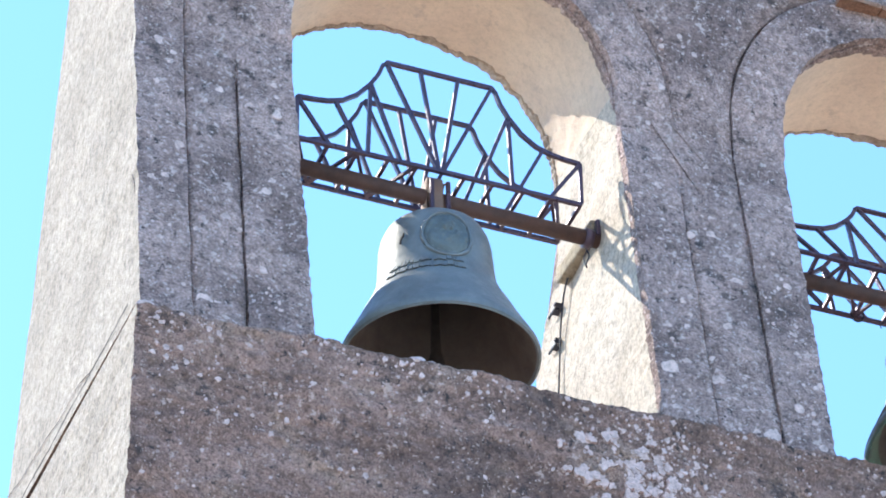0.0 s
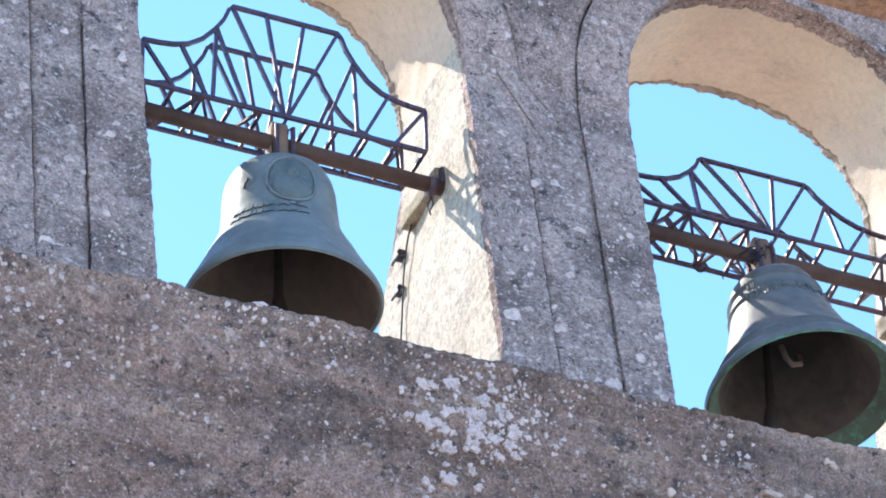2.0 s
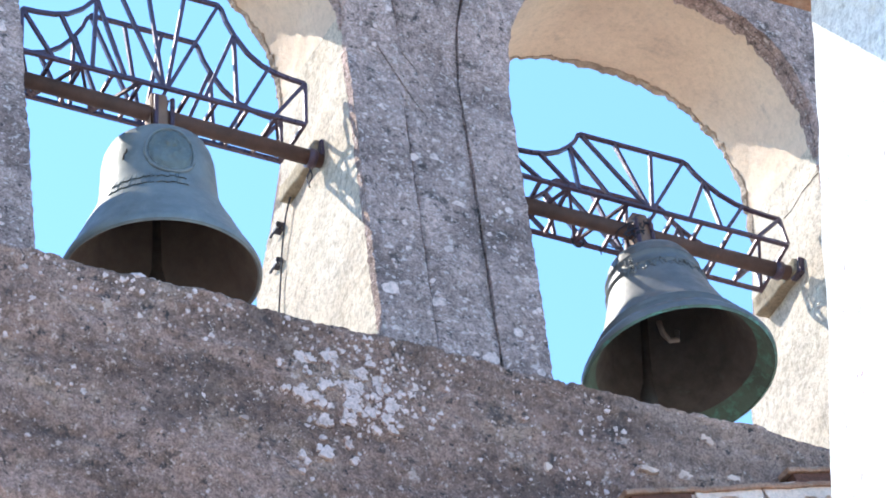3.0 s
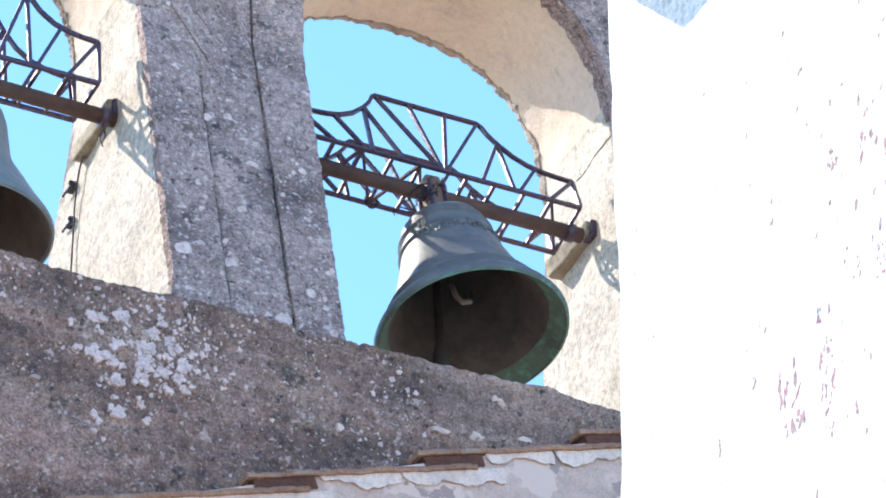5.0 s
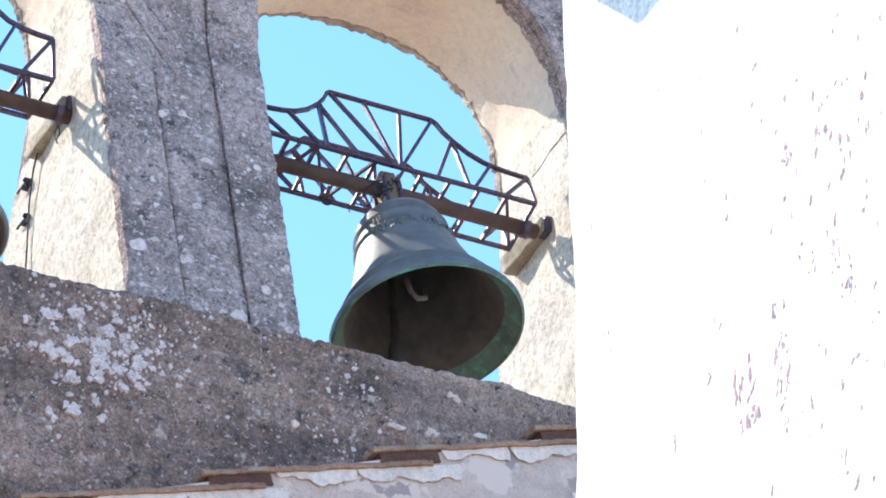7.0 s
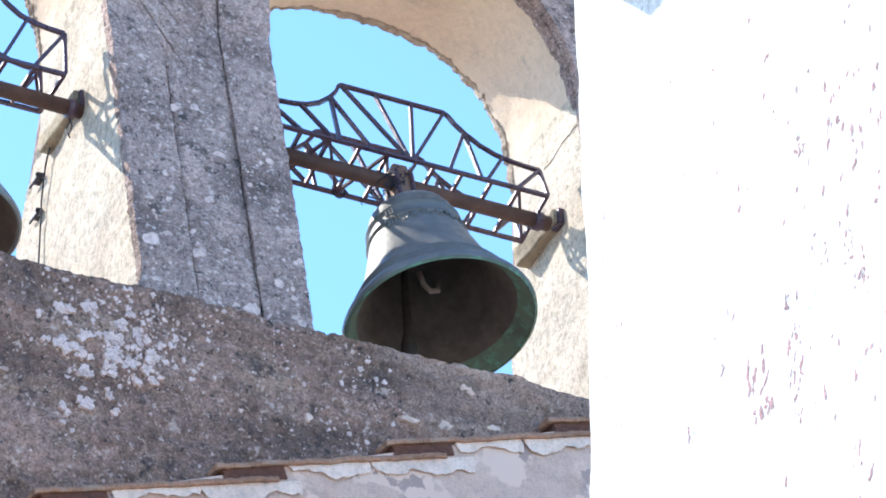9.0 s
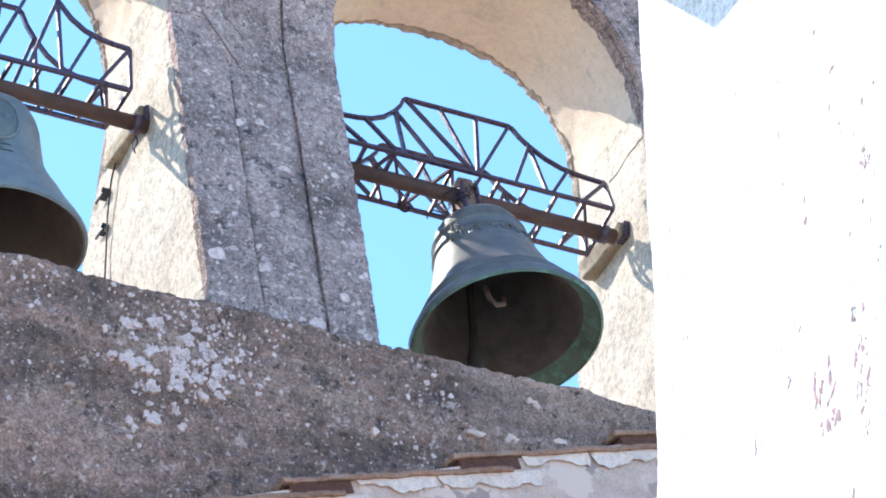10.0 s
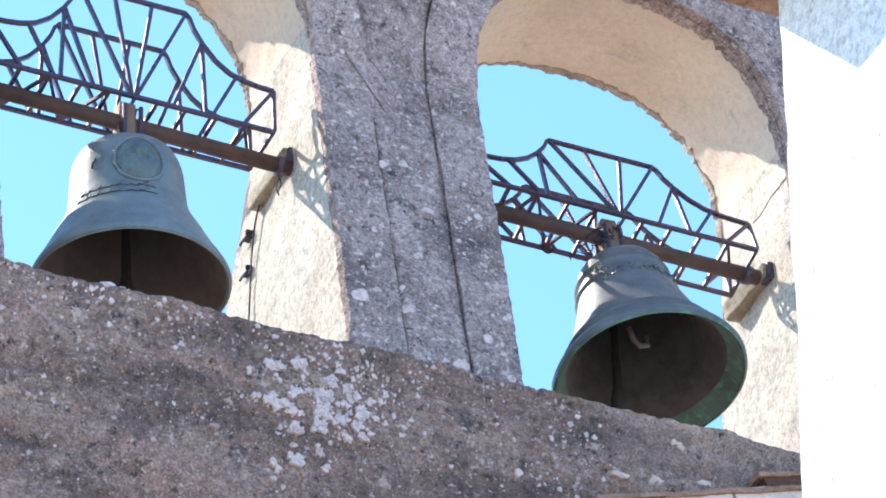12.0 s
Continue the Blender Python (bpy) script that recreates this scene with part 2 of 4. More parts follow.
def arc(cx, cz, r, a0, a1, n):
    return [(cx + r * math.cos(radians(a0 + (a1 - a0) * i / n)), cz + r * math.sin(radians(a0 + (a1 - a0) * i / n))) for i in range(n + 1)]


def resample(pts, step):
    out = []
    for (x0, z0), (x1, z1) in zip(pts, pts[1:]):
        n = max(1, round(math.hypot(x1 - x0, z1 - z0) / step))
        out += [(x0 + (x1 - x0) * i / n, z0 + (z1 - z0) * i / n) for i in range(n)]
    return out + [pts[-1]]


# ---- the bell wall ----
Y0, SILL_Z, BATTER, BACK = 12.05, 10.745, 0.2, 13.15
LEFT, RIGHT, TOP = 3.375, 8.7, 13.62
SPRING = 12.55
OPEN = [(4.045, 5.505), (6.262, 7.785)]       # the openings' jambs
PROUD = 0.028
CORE = PROUD + 0.024                          # how far the core lies behind the raised strips
LEANS = (0.022, -0.026)                         # how far the first jambs lean at the foot


def face_y(z):
    return Y0 + BATTER * (min(z, 12.42) - SILL_Z) + 0.02 * max(0.0, z - 12.42)


def opening_outline(x0, x1, grow=0.0, squareness=2.0, rise=0.0, first_half=None, lean=0.0):
    """From the foot of the first jamb over the arch to the foot of the second."""
    first_half = first_half or squareness
    cx, r = (x0 + x1) / 2, (x1 - x0) / 2 + grow
    over = []
    for i in range(145):
        k = math.pi * (1 - i / 144)
        c, q = math.cos(k), max(math.sin(k), 0.0)
        sq_ = first_half if c < 0 else squareness
        over.append((cx + r * math.copysign(abs(c) ** (2 / sq_), c), SPRING + (r + rise) * q ** (2 / sq_)))
    leg = [SILL_Z - 0.05 + (SPRING - SILL_Z + 0.05) * i / 110 for i in range(110)]
    return [(cx - r + lean * (SPRING - z) / (SPRING - SILL_Z), z) for z in leg] + over + [(cx + r, z) for z in leg[::-1]]


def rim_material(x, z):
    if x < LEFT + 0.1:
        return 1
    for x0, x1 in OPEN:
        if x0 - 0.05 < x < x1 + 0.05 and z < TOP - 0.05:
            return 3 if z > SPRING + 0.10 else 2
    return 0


def back_y(x, z):
    spread = 0.27 if 5.4 < x < 5.7 else 0.1 if x > LEFT + 0.2 else 0.0       # the jambs run deeper towards their feet
    return BACK + spread * min(1.0, max(0.0, (12.2 - z) / 0.48)) ** 0.75


side = [(LEFT, TOP + (SILL_Z - TOP) * i / 60) for i in range(1, 61)]
crest = [(RIGHT, TOP)] + [(RIGHT + (LEFT - RIGHT) * i / 30, TOP) for i in range(1, 31)]
front_line, back_line = [(LEFT, SILL_Z - 0.05)], [(LEFT, SILL_Z - 0.05)]
for (x0, x1), sq_front, sq_back, sq_first, lean in zip(OPEN, (2.0, 2.25), (2.35, 2.6), (2.15, 2.25), LEANS):
    front_line += opening_outline(x0, x1, 0.0, sq_front, 0.02, lean=lean)
    back_line += opening_outline(x0, x1 + 0.03 * (sq_back > 2.5) + 0.02, 0.0, sq_back, 0.02, sq_first, lean)
front_line += [(RIGHT, SILL_Z - 0.05)] + crest + side
back_line += [(RIGHT, SILL_Z - 0.05)] + crest + side
bm = bmesh.new()
n, DEPTH = len(front_line), 18
faces_front, faces_back, ragged = [], [], []
for (x, z), (xb, zb) in zip(front_line, back_line):
    j, j2 = jig(x, 0, z), jig(xb, 3.7, zb, 0.013) + noise.noise_vector(Vector((xb * 45, 5.1, zb * 45))) * 0.009 + noise.noise_vector(Vector((xb * 16, 8.1, zb * 16))) * 0.006 if x > LEFT + 0.01 else Vector((0, 0, 0))
    ragged.append((j, j2))
    faces_front.append(bm.verts.new((x + j.x, face_y(z) + CORE + j.y * 0.5, z + j.z)))
    faces_back.append(bm.verts.new((xb + j2.x, back_y(xb, zb) + j2.y, zb + j2.z)))
bm.faces.new(faces_front)
bm.faces.new(faces_back[::-1])
strips = []
for i in range(n):
    a, b = faces_front[i].co, faces_back[i].co
    line = []
    for d in range(DEPTH + 1):
        p = a.lerp(b, d / DEPTH)
        if 0 < d < DEPTH and front_line[i][0] > LEFT + 0.01:
            # the ragged edges fade out a hand's width into the reveal
            u = d / DEPTH
            p = p - ragged[i][0] * ((1 - u) - (1 - u) ** 12) - ragged[i][1] * (u - u ** 14)
            q = p * 3.0
            p = p + noise.noise_vector(q) * 0.014 + noise.noise_vector(q * 4) * 0.005
        line.append(bm.verts.new(p))
    strips.append(line)
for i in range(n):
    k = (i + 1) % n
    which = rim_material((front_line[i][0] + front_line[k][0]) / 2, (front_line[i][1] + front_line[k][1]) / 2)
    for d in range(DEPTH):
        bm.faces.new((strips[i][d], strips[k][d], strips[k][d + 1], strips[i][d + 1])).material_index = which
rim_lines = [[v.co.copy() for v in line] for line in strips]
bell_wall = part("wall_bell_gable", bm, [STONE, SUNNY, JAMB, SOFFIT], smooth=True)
tagged(bell_wall, "grey lichen-spotted rendered bell wall with two arched openings", "wall", kind="structure")

# broken mortar along the back edge and grime along the front edge of each arch
for x0, x1 in OPEN:
    hub = Vector(((x0 + x1) / 2, 0, SPRING))
    chosen = [i for i in range(n) if x0 - 0.03 < front_line[i][0] < x1 + 0.03 and SPRING + 0.01 < front_line[i][1] < TOP - 0.1]
    for name, from_back, wide, seed, mat in (("broken_edge", True, 0.036, 2.0, BROKEN), ("edge_grime", False, 0.078, 7.0, STONE)):
        bm = bmesh.new()
        bands = []
        for i in chosen:
            line = rim_lines[i][::-1] if from_back else rim_lines[i]
            z = line[0].z
            reach = wide * (1 + 0.6 * noise.noise(line[0] * 7 + Vector((0, seed, 0))) + 0.45 * noise.noise(line[0] * 38 + Vector((0, seed, 0))))
            reach *= (0.35 + 1.3 * (line[0].x - x0) / (x1 - x0)) if from_back else 1.0
            reach = max(0.006, reach) * min(1.0, max(0.2, (z - SPRING + 0.1) / 0.35))
            run = (line[4] - line[0])
            run.normalize()
            inward = hub - line[0]
            inward.y = 0
            inward.normalize()
            row = []
            for k in range(5):
                p = line[0] + run * reach * k / 4
                lift = (0.006 + 0.007 * noise.noise(p * 40)) if k < 4 else -0.004
                base_p = line[0].lerp(line[1], min(1.0, (p - line[0]).length / max(1e-4, (line[1] - line[0]).length)))
                if (p - line[0]).length > (line[1] - line[0]).length:
                    base_p = line[1].lerp(line[2], min(1.0, ((p - line[0]).length - (line[1] - line[0]).length) / max(1e-4, (line[2] - line[1]).length)))
                row.append(bm.verts.new(base_p + inward * lift))
            row.insert(0, bm.verts.new(line[0] - inward * 0.004))
            bands.append(row)
        for a, b in zip(bands, bands[1:]):
            for k in range(5):
                bm.faces.new((a[k], a[k + 1], b[k + 1], b[k]))
        part(name, bm, mat, bell_wall)

# the deeper pier behind the wall's end
bm = bmesh.new()
levels = []
for i in range(40):
    z = SILL_Z - 0.02 + (TOP - SILL_Z) * i / 39
    yb = 13.86 - 0.17 * (z - 11.0) + jig(0, 5, z, 0.014).y
    xl = LEFT
    levels.append([bm.verts.new(p) for p in ((xl, BACK, z), (xl, BACK + (yb - BACK) * 0.35, z), (xl, BACK + (yb - BACK) * 0.7, z), (xl, yb, z), (3.46, yb, z), (3.46, BACK, z))])
for a, b in zip(levels, levels[1:]):
    for j in range(5):
        bm.faces.new((a[j], a[j + 1], b[j + 1], b[j])).material_index = 1 if j < 3 else 0
bm.faces.new(levels[-1])
part("end_pier", bm, [STONE, SUNNY], bell_wall)

# raised flat surrounds round each opening and a strip at the wall's end
for (x0, x1), sq, lean in zip(OPEN, (2.0, 2.25), LEANS):
    inner, outer = opening_outline(x0, x1, 0.0, sq, 0.02, lean=lean), opening_outline(x0, x1, 0.235, sq, 0.02)
    bm = bmesh.new()
    lines = []
    for (xi, zi), (xo, zo) in zip(inner, outer):
        zo = min(zo, TOP - 0.02)
        ji, jo = jig(xi, 0, zi), jig(xo, 0, zo, 0.011)
        yi, yo = face_y(zi), face_y(zo)
        first = Vector((xi + ji.x, yi + ji.y * 0.5, zi + ji.z))
        last = Vector((xo + jo.x, yo + jo.y * 0.3 + 0.006, zo + jo.z))
        row = [bm.verts.new(first + Vector((0, CORE - 0.001, 0)))]
        for d in range(9):
            p = first.lerp(last, d / 8)
            if 0 < d < 8:
                p.y = face_y(p.z) + 0.006 * noise.noise(p * 6) + 0.003 * noise.noise(p * 22)
            row.append(bm.verts.new(p))
        row.append(bm.verts.new((last.x, yo + CORE + 0.02, last.z)))
        lines.append(row)
    for a, b in zip(lines, lines[1:]):
        for j in range(len(a) - 1):
            bm.faces.new((a[j], a[j + 1], b[j + 1], b[j]))
    part("arch_surround", bm, STONE, bell_wall)
bm = bmesh.new()
strip = []
for i in range(60):
    z = SILL_Z - 0.05 + (TOP - SILL_Z) * i / 59
    j, jo = jig(LEFT, 0, z), jig(3.58, 0, z, 0.009)
    strip.append([bm.verts.new(p) for p in ((LEFT + j.x, face_y(z) + CORE - 0.001 + j.y * 0.5, z), (LEFT + j.x, face_y(z) + j.y * 0.5, z),
                                            (3.58 + jo.x, face_y(z), z), (3.58 + jo.x, face_y(z) + CORE + 0.02, z))])
for a, b in zip(strip, strip[1:]):
    for j in range(3):
        bm.faces.new((a[j], a[j + 1], b[j + 1], b[j])).material_index = 1 if j == 0 else 0
part("corner_strip", bm, [STONE, SUNNY], bell_wall)


def arch_edge(which, z, side_sign):
    """The x of the outer edge of an arch surround at the height z."""
    (x0, x1), sq = OPEN[which], (2.0, 2.25)[which]
    r = (x1 - x0) / 2 + 0.235
    up = min(0.995, max(0.0, z - SPRING) / (r + 0.02))
    return (x0 + x1) / 2 + side_sign * r * (1 - up ** sq) ** (1 / sq)


# flat panels between the raised strips, with an open joint on either side
for first, last in ((lambda z: 3.58, lambda z: arch_edge(0, z, -1)), (lambda z: arch_edge(0, z, 1), lambda z: arch_edge(1, z, -1))):
    bm = bmesh.new()
    rows_ = []
    for i in range(110):
        z = SILL_Z - 0.03 + 2.78 * i / 109
        a_ = first(z) + 0.008 + 0.004 * noise.noise(Vector((z * 9, 1.7, 0))) + 0.004 * noise.noise(Vector((z * 37, 5.7, 0)))
        b_ = last(z) - 0.0095 - 0.005 * noise.noise(Vector((z * 8, 3.7, 0))) - 0.005 * noise.noise(Vector((z * 33, 8.7, 0)))
        row = [bm.verts.new((a_ + 0.002, face_y(z) + CORE + 0.01, z))]
        for k in range(9):
            x = a_ + (b_ - a_) * k / 8
            edge = 0.006 if k in (0, 8) else 0.0
            row.append(bm.verts.new((x, face_y(z) + 0.009 + edge + 0.005 * noise.noise(Vector((x * 7, z * 7, 1.1))) + 0.003 * noise.noise(Vector((x * 25, z * 25, 4.1))), z)))
        row.append(bm.verts.new((b_ - 0.002, face_y(z) + CORE + 0.01, z)))
        rows_.append(row)
    for a, b in zip(rows_, rows_[1:]):
        for k in range(10):
            bm.faces.new((a[k], a[k + 1], b[k + 1], b[k]))
    part("pier_panel", bm, STONE, bell_wall, smooth=True)


def sill_top(x):
    dip = float(np.interp(x, (3.3, 4.0, 4.3, 4.7, 5.0, 5.4, 5.7, 6.2, 6.4, 7.7), (0.026, 0.02, 0.006, 0.004, 0.018, 0.022, 0.012, 0.014, 0.029, 0.03)))
    return SILL_Z - 0.012 - dip + 0.018 * noise.noise(Vector((x * 2.1, 7.3, 0))) + 0.012 * noise.noise(Vector((x * 9, 1.3, 0))) + 0.010 * noise.noise(Vector((x * 31, 4.3, 0))) + 0.006 * noise.noise(Vector((x * 67, 2.3, 0)))


def lower_y(x, z):
    """The uneven face of the lower wall."""
    p = Vector((x * 3, z * 3, 2.2))
    return (Y0 - 0.03 + 0.02 * noise.noise(p) + 0.010 * noise.noise(p * 3.5) + 0.008 * noise.noise(Vector((p.x * 6, p.z + 3, p.y * 9)))
            + 0.005 * noise.noise(p * 14) + 0.0035 * noise.noise(p * 30))


# the lower wall, whose ragged top edge is the sill of both openings
bm = bmesh.new()
xs = [LEFT - 0.02 + (RIGHT - LEFT + 0.02) * i / 480 for i in range(481)]
zs = [0, 3, 6, 8.5] + [9.2 + 1.5 * i / 140 for i in range(141)]
grid = []
for z in zs:
    row = []
    for x in xs:
        h = sill_top(x)
        zz = z if z < 9.2 else 9.2 + (z - 9.2) / 1.5 * (h - 9.2)
        y = lower_y(x, zz)
        dx = jig(x, 1, zz, 0.012).x if x < LEFT else 0
        row.append(bm.verts.new((x + dx, y, zz)))
    grid.append(row)
for a, b in zip(grid, grid[1:]):
    for j in range(len(xs) - 1):
        bm.faces.new((a[j], a[j + 1], b[j + 1], b[j]))
edge_top = grid[-1]
mid = [bm.verts.new((v.co.x, v.co.y + 0.03, v.co.z + 0.008)) for v in edge_top]
rear = [bm.verts.new((x, 13.9, SILL_Z)) for x in xs]
for a, b in ((edge_top, mid), (mid, rear)):
    for j in range(len(xs) - 1):
        bm.faces.new((a[j], a[j + 1], b[j + 1], b[j]))
end_rear = [bm.verts.new((LEFT - 0.02 - 0.004 * noise.noise(Vector((0, 0, z * 4))), 13.9 + 0.0 * z, z)) for z in [v[0].co.z for v in grid]]
col = [bm.verts.new(r[0].co) for r in grid]
for i in range(len(col) - 1):
    bm.faces.new((col[i], col[i + 1], end_rear[i + 1], end_rear[i])).material_index = 1
lo_r, hi_r = bm.verts.new((RIGHT, 13.9, 0)), bm.verts.new((RIGHT, 13.9, SILL_Z))
lo_l, hi_l = bm.verts.new((LEFT - 0.02, 13.9, 0)), bm.verts.new((LEFT - 0.02, 13.9, SILL_Z))
bm.faces.new((lo_l, lo_r, hi_r, hi_l))
foot, head = bm.verts.new(grid[0][-1].co), bm.verts.new(grid[-1][-1].co)
bm.faces.new((foot, lo_r, hi_r, head))
lower_wall = part("wall_lower", bm, [SILL, SUNNY], smooth=True)
tagged(lower_wall, "dark stained rendered wall below the bell openings", "wall", kind="structure")

# a later, tan coat of mortar laid over the lower wall under the second opening
bm = bmesh.new()
rows_ = []
for i in range(71):
    row = []
    for k in range(181):
        x = 6.05 + 2.55 * k / 180
        z = 9.75 + (sill_top(x) + 0.006 - 9.75) * i / 70
        edge = x - float(np.interp(z, (9.75, 10.2, 10.38, 10.5, 10.62, 10.745), (6.9, 6.78, 6.62, 6.56, 6.5, 6.24)))
        edge += 0.05 * noise.noise(Vector((x * 5, z * 5, 6.6))) + 0.025 * noise.noise(Vector((x * 17, z * 17, 2.6))) + 0.01 * noise.noise(Vector((x * 45, z * 45, 2.6)))
        coat = max(-0.02, min(0.010, edge * 0.14)) + 0.004 * noise.noise(Vector((x * 4, z * 4, 9.1)))
        row.append((bm.verts.new((x, lower_y(x, z) - coat, z)), edge))
    rows_.append(row)
for a, b in zip(rows_, rows_[1:]):
    for k in range(180):
        if max(q[1] for q in (a[k], a[k + 1], b[k + 1], b[k])) > -0.03:
            bm.faces.new([q[0] for q in (a[k], a[k + 1], b[k + 1], b[k])])
bmesh.ops.delete(bm, geom=[v for v in bm.verts if not v.link_faces], context="VERTS")
part("mortar_coat", bm, MORTAR, lower_wall, "later tan mortar coat", smooth=True)

# cracks in the sunlit end of the wall
for from_, to, wide, seed in (((12.1, 10.742), (13.88, 10.742), 0.011, 1.0), ((12.35, 10.80), (13.86, 10.96), 0.0045, 4.0)):
    bm = bmesh.new()
    strip_ = []
    for i in range(90):
        u = i / 89
        y, z = from_[0] + (to[0] - from_[0]) * u, from_[1] + (to[1] - from_[1]) * u
        z += (0.012 if seed < 2 else 0.03) * noise.noise(Vector((y * 4, seed, 0))) + 0.006 * noise.noise(Vector((y * 21, seed, 0)))
        w = max(0.0008, wide * (0.6 + 0.6 * noise.noise(Vector((y * 6, seed, 3))) + 0.5 * noise.noise(Vector((y * 31, seed, 3)))))
        strip_.append([bm.verts.new((LEFT - 0.031 if z < SILL_Z + 0.02 else LEFT - 0.004, y, z + h)) for h in (w, -w)])
    for a, b in zip(strip_, strip_[1:]):
        bm.faces.new((a[0], b[0], b[1], a[1]))
    part("crack", bm, DARK, lower_wall, "dark ragged crack")

# ---- ground ----
# ground out of view, its pale warm colour chosen to throw light upwards
bm = bmesh.new()
bmesh.ops.create_grid(bm, x_segments=40, y_segments=40, size=3000)
tagged(part("ground", bm, EARTH), "unseen ground, made pale and warm to bounce light onto the walls", "ground", kind="structure")


# ---- bells ----
TOPCHORD = [(0.225, 0.54), (0.24, 0.52), (0.26, 0.46), (0.295, 0.395), (0.35, 0.32), (0.41, 0.272), (0.47, 0.25), (0.53, 0.24), (0.6, 0.235)]
STRUTS = [((0.014, 0.02), (0.222, 0.53)), ((0.008, 0.02), (0.08, 0.54)), ((0.17, 0.02), (0.292, 0.40)), ((0.305, 0.02), (0.292, 0.40)),
          ((0.335, 0.02), (0.44, 0.26)), ((0.47, 0.02), (0.6, 0.235)), ((0.6, 0.02), (0.6, 0.235))]


def bell_thing(name, outer, inner, shell_mat, inside_mat, lip_mat, label, rise=1.0, stretch=1.045, shift=-0.028, lean=0.0, hang=None, shaft_z=(0.0, 0.0), clapper_lean=0.0, clapper_back=2.5):
    def along(x):
        return x * stretch + shift

    lattice = Matrix.Rotation(radians(lean), 4, "X")
    hang = hang or Matrix()
    hung = []

    root = new(name)
    tagged(root, label, "bell", "bells in the arches")
    bm = lathe_bm(outer)
    hung.append(part("bell_shell", bm, shell_mat, root, smooth=True))
    hung.append(part("sound_bow", lathe_bm(inner[:3]), lip_mat if lip_mat is VERDIGRIS else inside_mat, root, "oxidised inner edge", smooth=True))
    hung.append(part("bell_inside", lathe_bm(inner[2:]), inside_mat, root, "dark bell interior", smooth=True))
    r0, z0 = outer[0]
    hung.append(part("bell_lip", lathe_bm([inner[0], (inner[0][0] + 0.012, z0 - 0.006), (r0 - 0.012, z0 - 0.006), (r0, z0)]), lip_mat, root, "oxidised bell rim", smooth=True))
    # clapper
    clapper = part("clapper", lathe_bm([(0.001, -0.2), (0.016, -0.2), (0.017, -0.6), (0.022, -0.8), (0.036, -0.86), (0.038, -0.9), (0.028, -0.94), (0.018, -0.97), (0.001, -0.98)], 20), IRON_DARK, root, "dark iron clapper", smooth=True)
    clapper.matrix_basis = hang @ Matrix.Rotation(radians(clapper_lean), 4, "Y") @ Matrix.Rotation(radians(clapper_back), 4, "X")
    if clapper_lean:
        # a bent pale iron hook beside the clapper's rod
        hook = [(0.0, 0.04, -0.53), (0.005, 0.04, -0.6), (0.03, 0.04, -0.635), (0.07, 0.04, -0.62), (0.08, 0.04, -0.57)]
        hung.append(part("clapper_hook", tube_bm(hook, 0.013, 6), PALE_IRON, root, "pale bent iron hook", smooth=True))
    for ob in hung:
        ob.matrix_basis = hang
    # rocking shaft and crown
    part("shaft", tube_bm([(-0.78, 0, shaft_z[0]), (0.735, 0, shaft_z[1])], 0.034, 20), RUST, root, "rusty iron shaft", smooth=True)
    for s in (-1, 1):
        part("bearing_collar", tube_bm([(s * 0.66, 0, shaft_z[s > 0]), (s * 0.695, 0, shaft_z[s > 0])], 0.043, 20), IRON, root, "iron bearing collar", smooth=True)
    part("crown_block", box_bm((-0.037, -0.042, outer[-1][1] - 0.03), (0.037, 0.042, 0.055), 0.012), TANBLOCK, root, "tan rusted crown block").matrix_basis = hang
    for s in (-1, 1):
        part("crown_strap", tube_bm([(s * 0.036, -0.05, outer[-1][1] - 0.015), (s * 0.036, -0.05, 0.03), (s * 0.03, 0, 0.06), (s * 0.036, 0.05, 0.03), (s * 0.036, 0.05, outer[-1][1] - 0.015)], 0.011, 8), IRON, root)
    # counterweight frame: two lattice sides with a wavy top rail
    for y in (-0.13, 0.13):
        pts = [(along(-x), y, z * rise) for x, z in TOPCHORD[::-1]] + [(along(x), y, z * rise) for x, z in TOPCHORD]
        part("top_rail", tube_bm(pts, 0.012, 4), IRON, root).matrix_basis = lattice
        part("bottom_rail", tube_bm([(along(-0.6), y, 0.012), (along(0.6), y, 0.012)], 0.012, 4), IRON, root).matrix_basis = lattice
        for s in (-1, 1):
            for a, b in STRUTS:
                part("strut", tube_bm([(along(s * a[0]), y, a[1]), (along(s * b[0]), y, b[1] * rise)], 0.011, 4), IRON, root).matrix_basis = lattice
    xs_l = [-0.595, -0.47, -0.35, -0.22, -0.1, 0.1, 0.22, 0.35, 0.47, 0.595]
    for i, x in enumerate(xs_l):
        y = 0.13 if i % 2 else -0.13
        if i and (x < 0 or x > 0.5):
            part("lacing_bar", tube_bm([(along(xs_l[i - 1]), -y, 0.012), (along(x), y, 0.012)], 0.009, 4), IRON, root).matrix_basis = lattice
        part("lacing_bar", tube_bm([(along(x), -0.13, 0.012), (along(x), 0.13, 0.012)], 0.011, 4), IRON, root).matrix_basis = lattice
    return root


OUTER_A = [(0.383, -0.855), (0.386, -0.84), (0.373, -0.81), (0.345, -0.755), (0.315, -0.69), (0.292, -0.635), (0.270, -0.59), (0.266, -0.58), (0.261, -0.575), (0.246, -0.53),
           (0.243, -0.522), (0.237, -0.516), (0.229, -0.45), (0.224, -0.37), (0.220, -0.305), (0.211, -0.26), (0.192, -0.215), (0.16, -0.185), (0.115, -0.168), (0.001, -0.16)]
INNER_A = [(0.366, -0.851), (0.352, -0.81), (0.30, -0.70), (0.26, -0.60), (0.225, -0.5), (0.205, -0.4), (0.195, -0.31), (0.16, -0.23), (0.08, -0.2), (0.001, -0.195)]
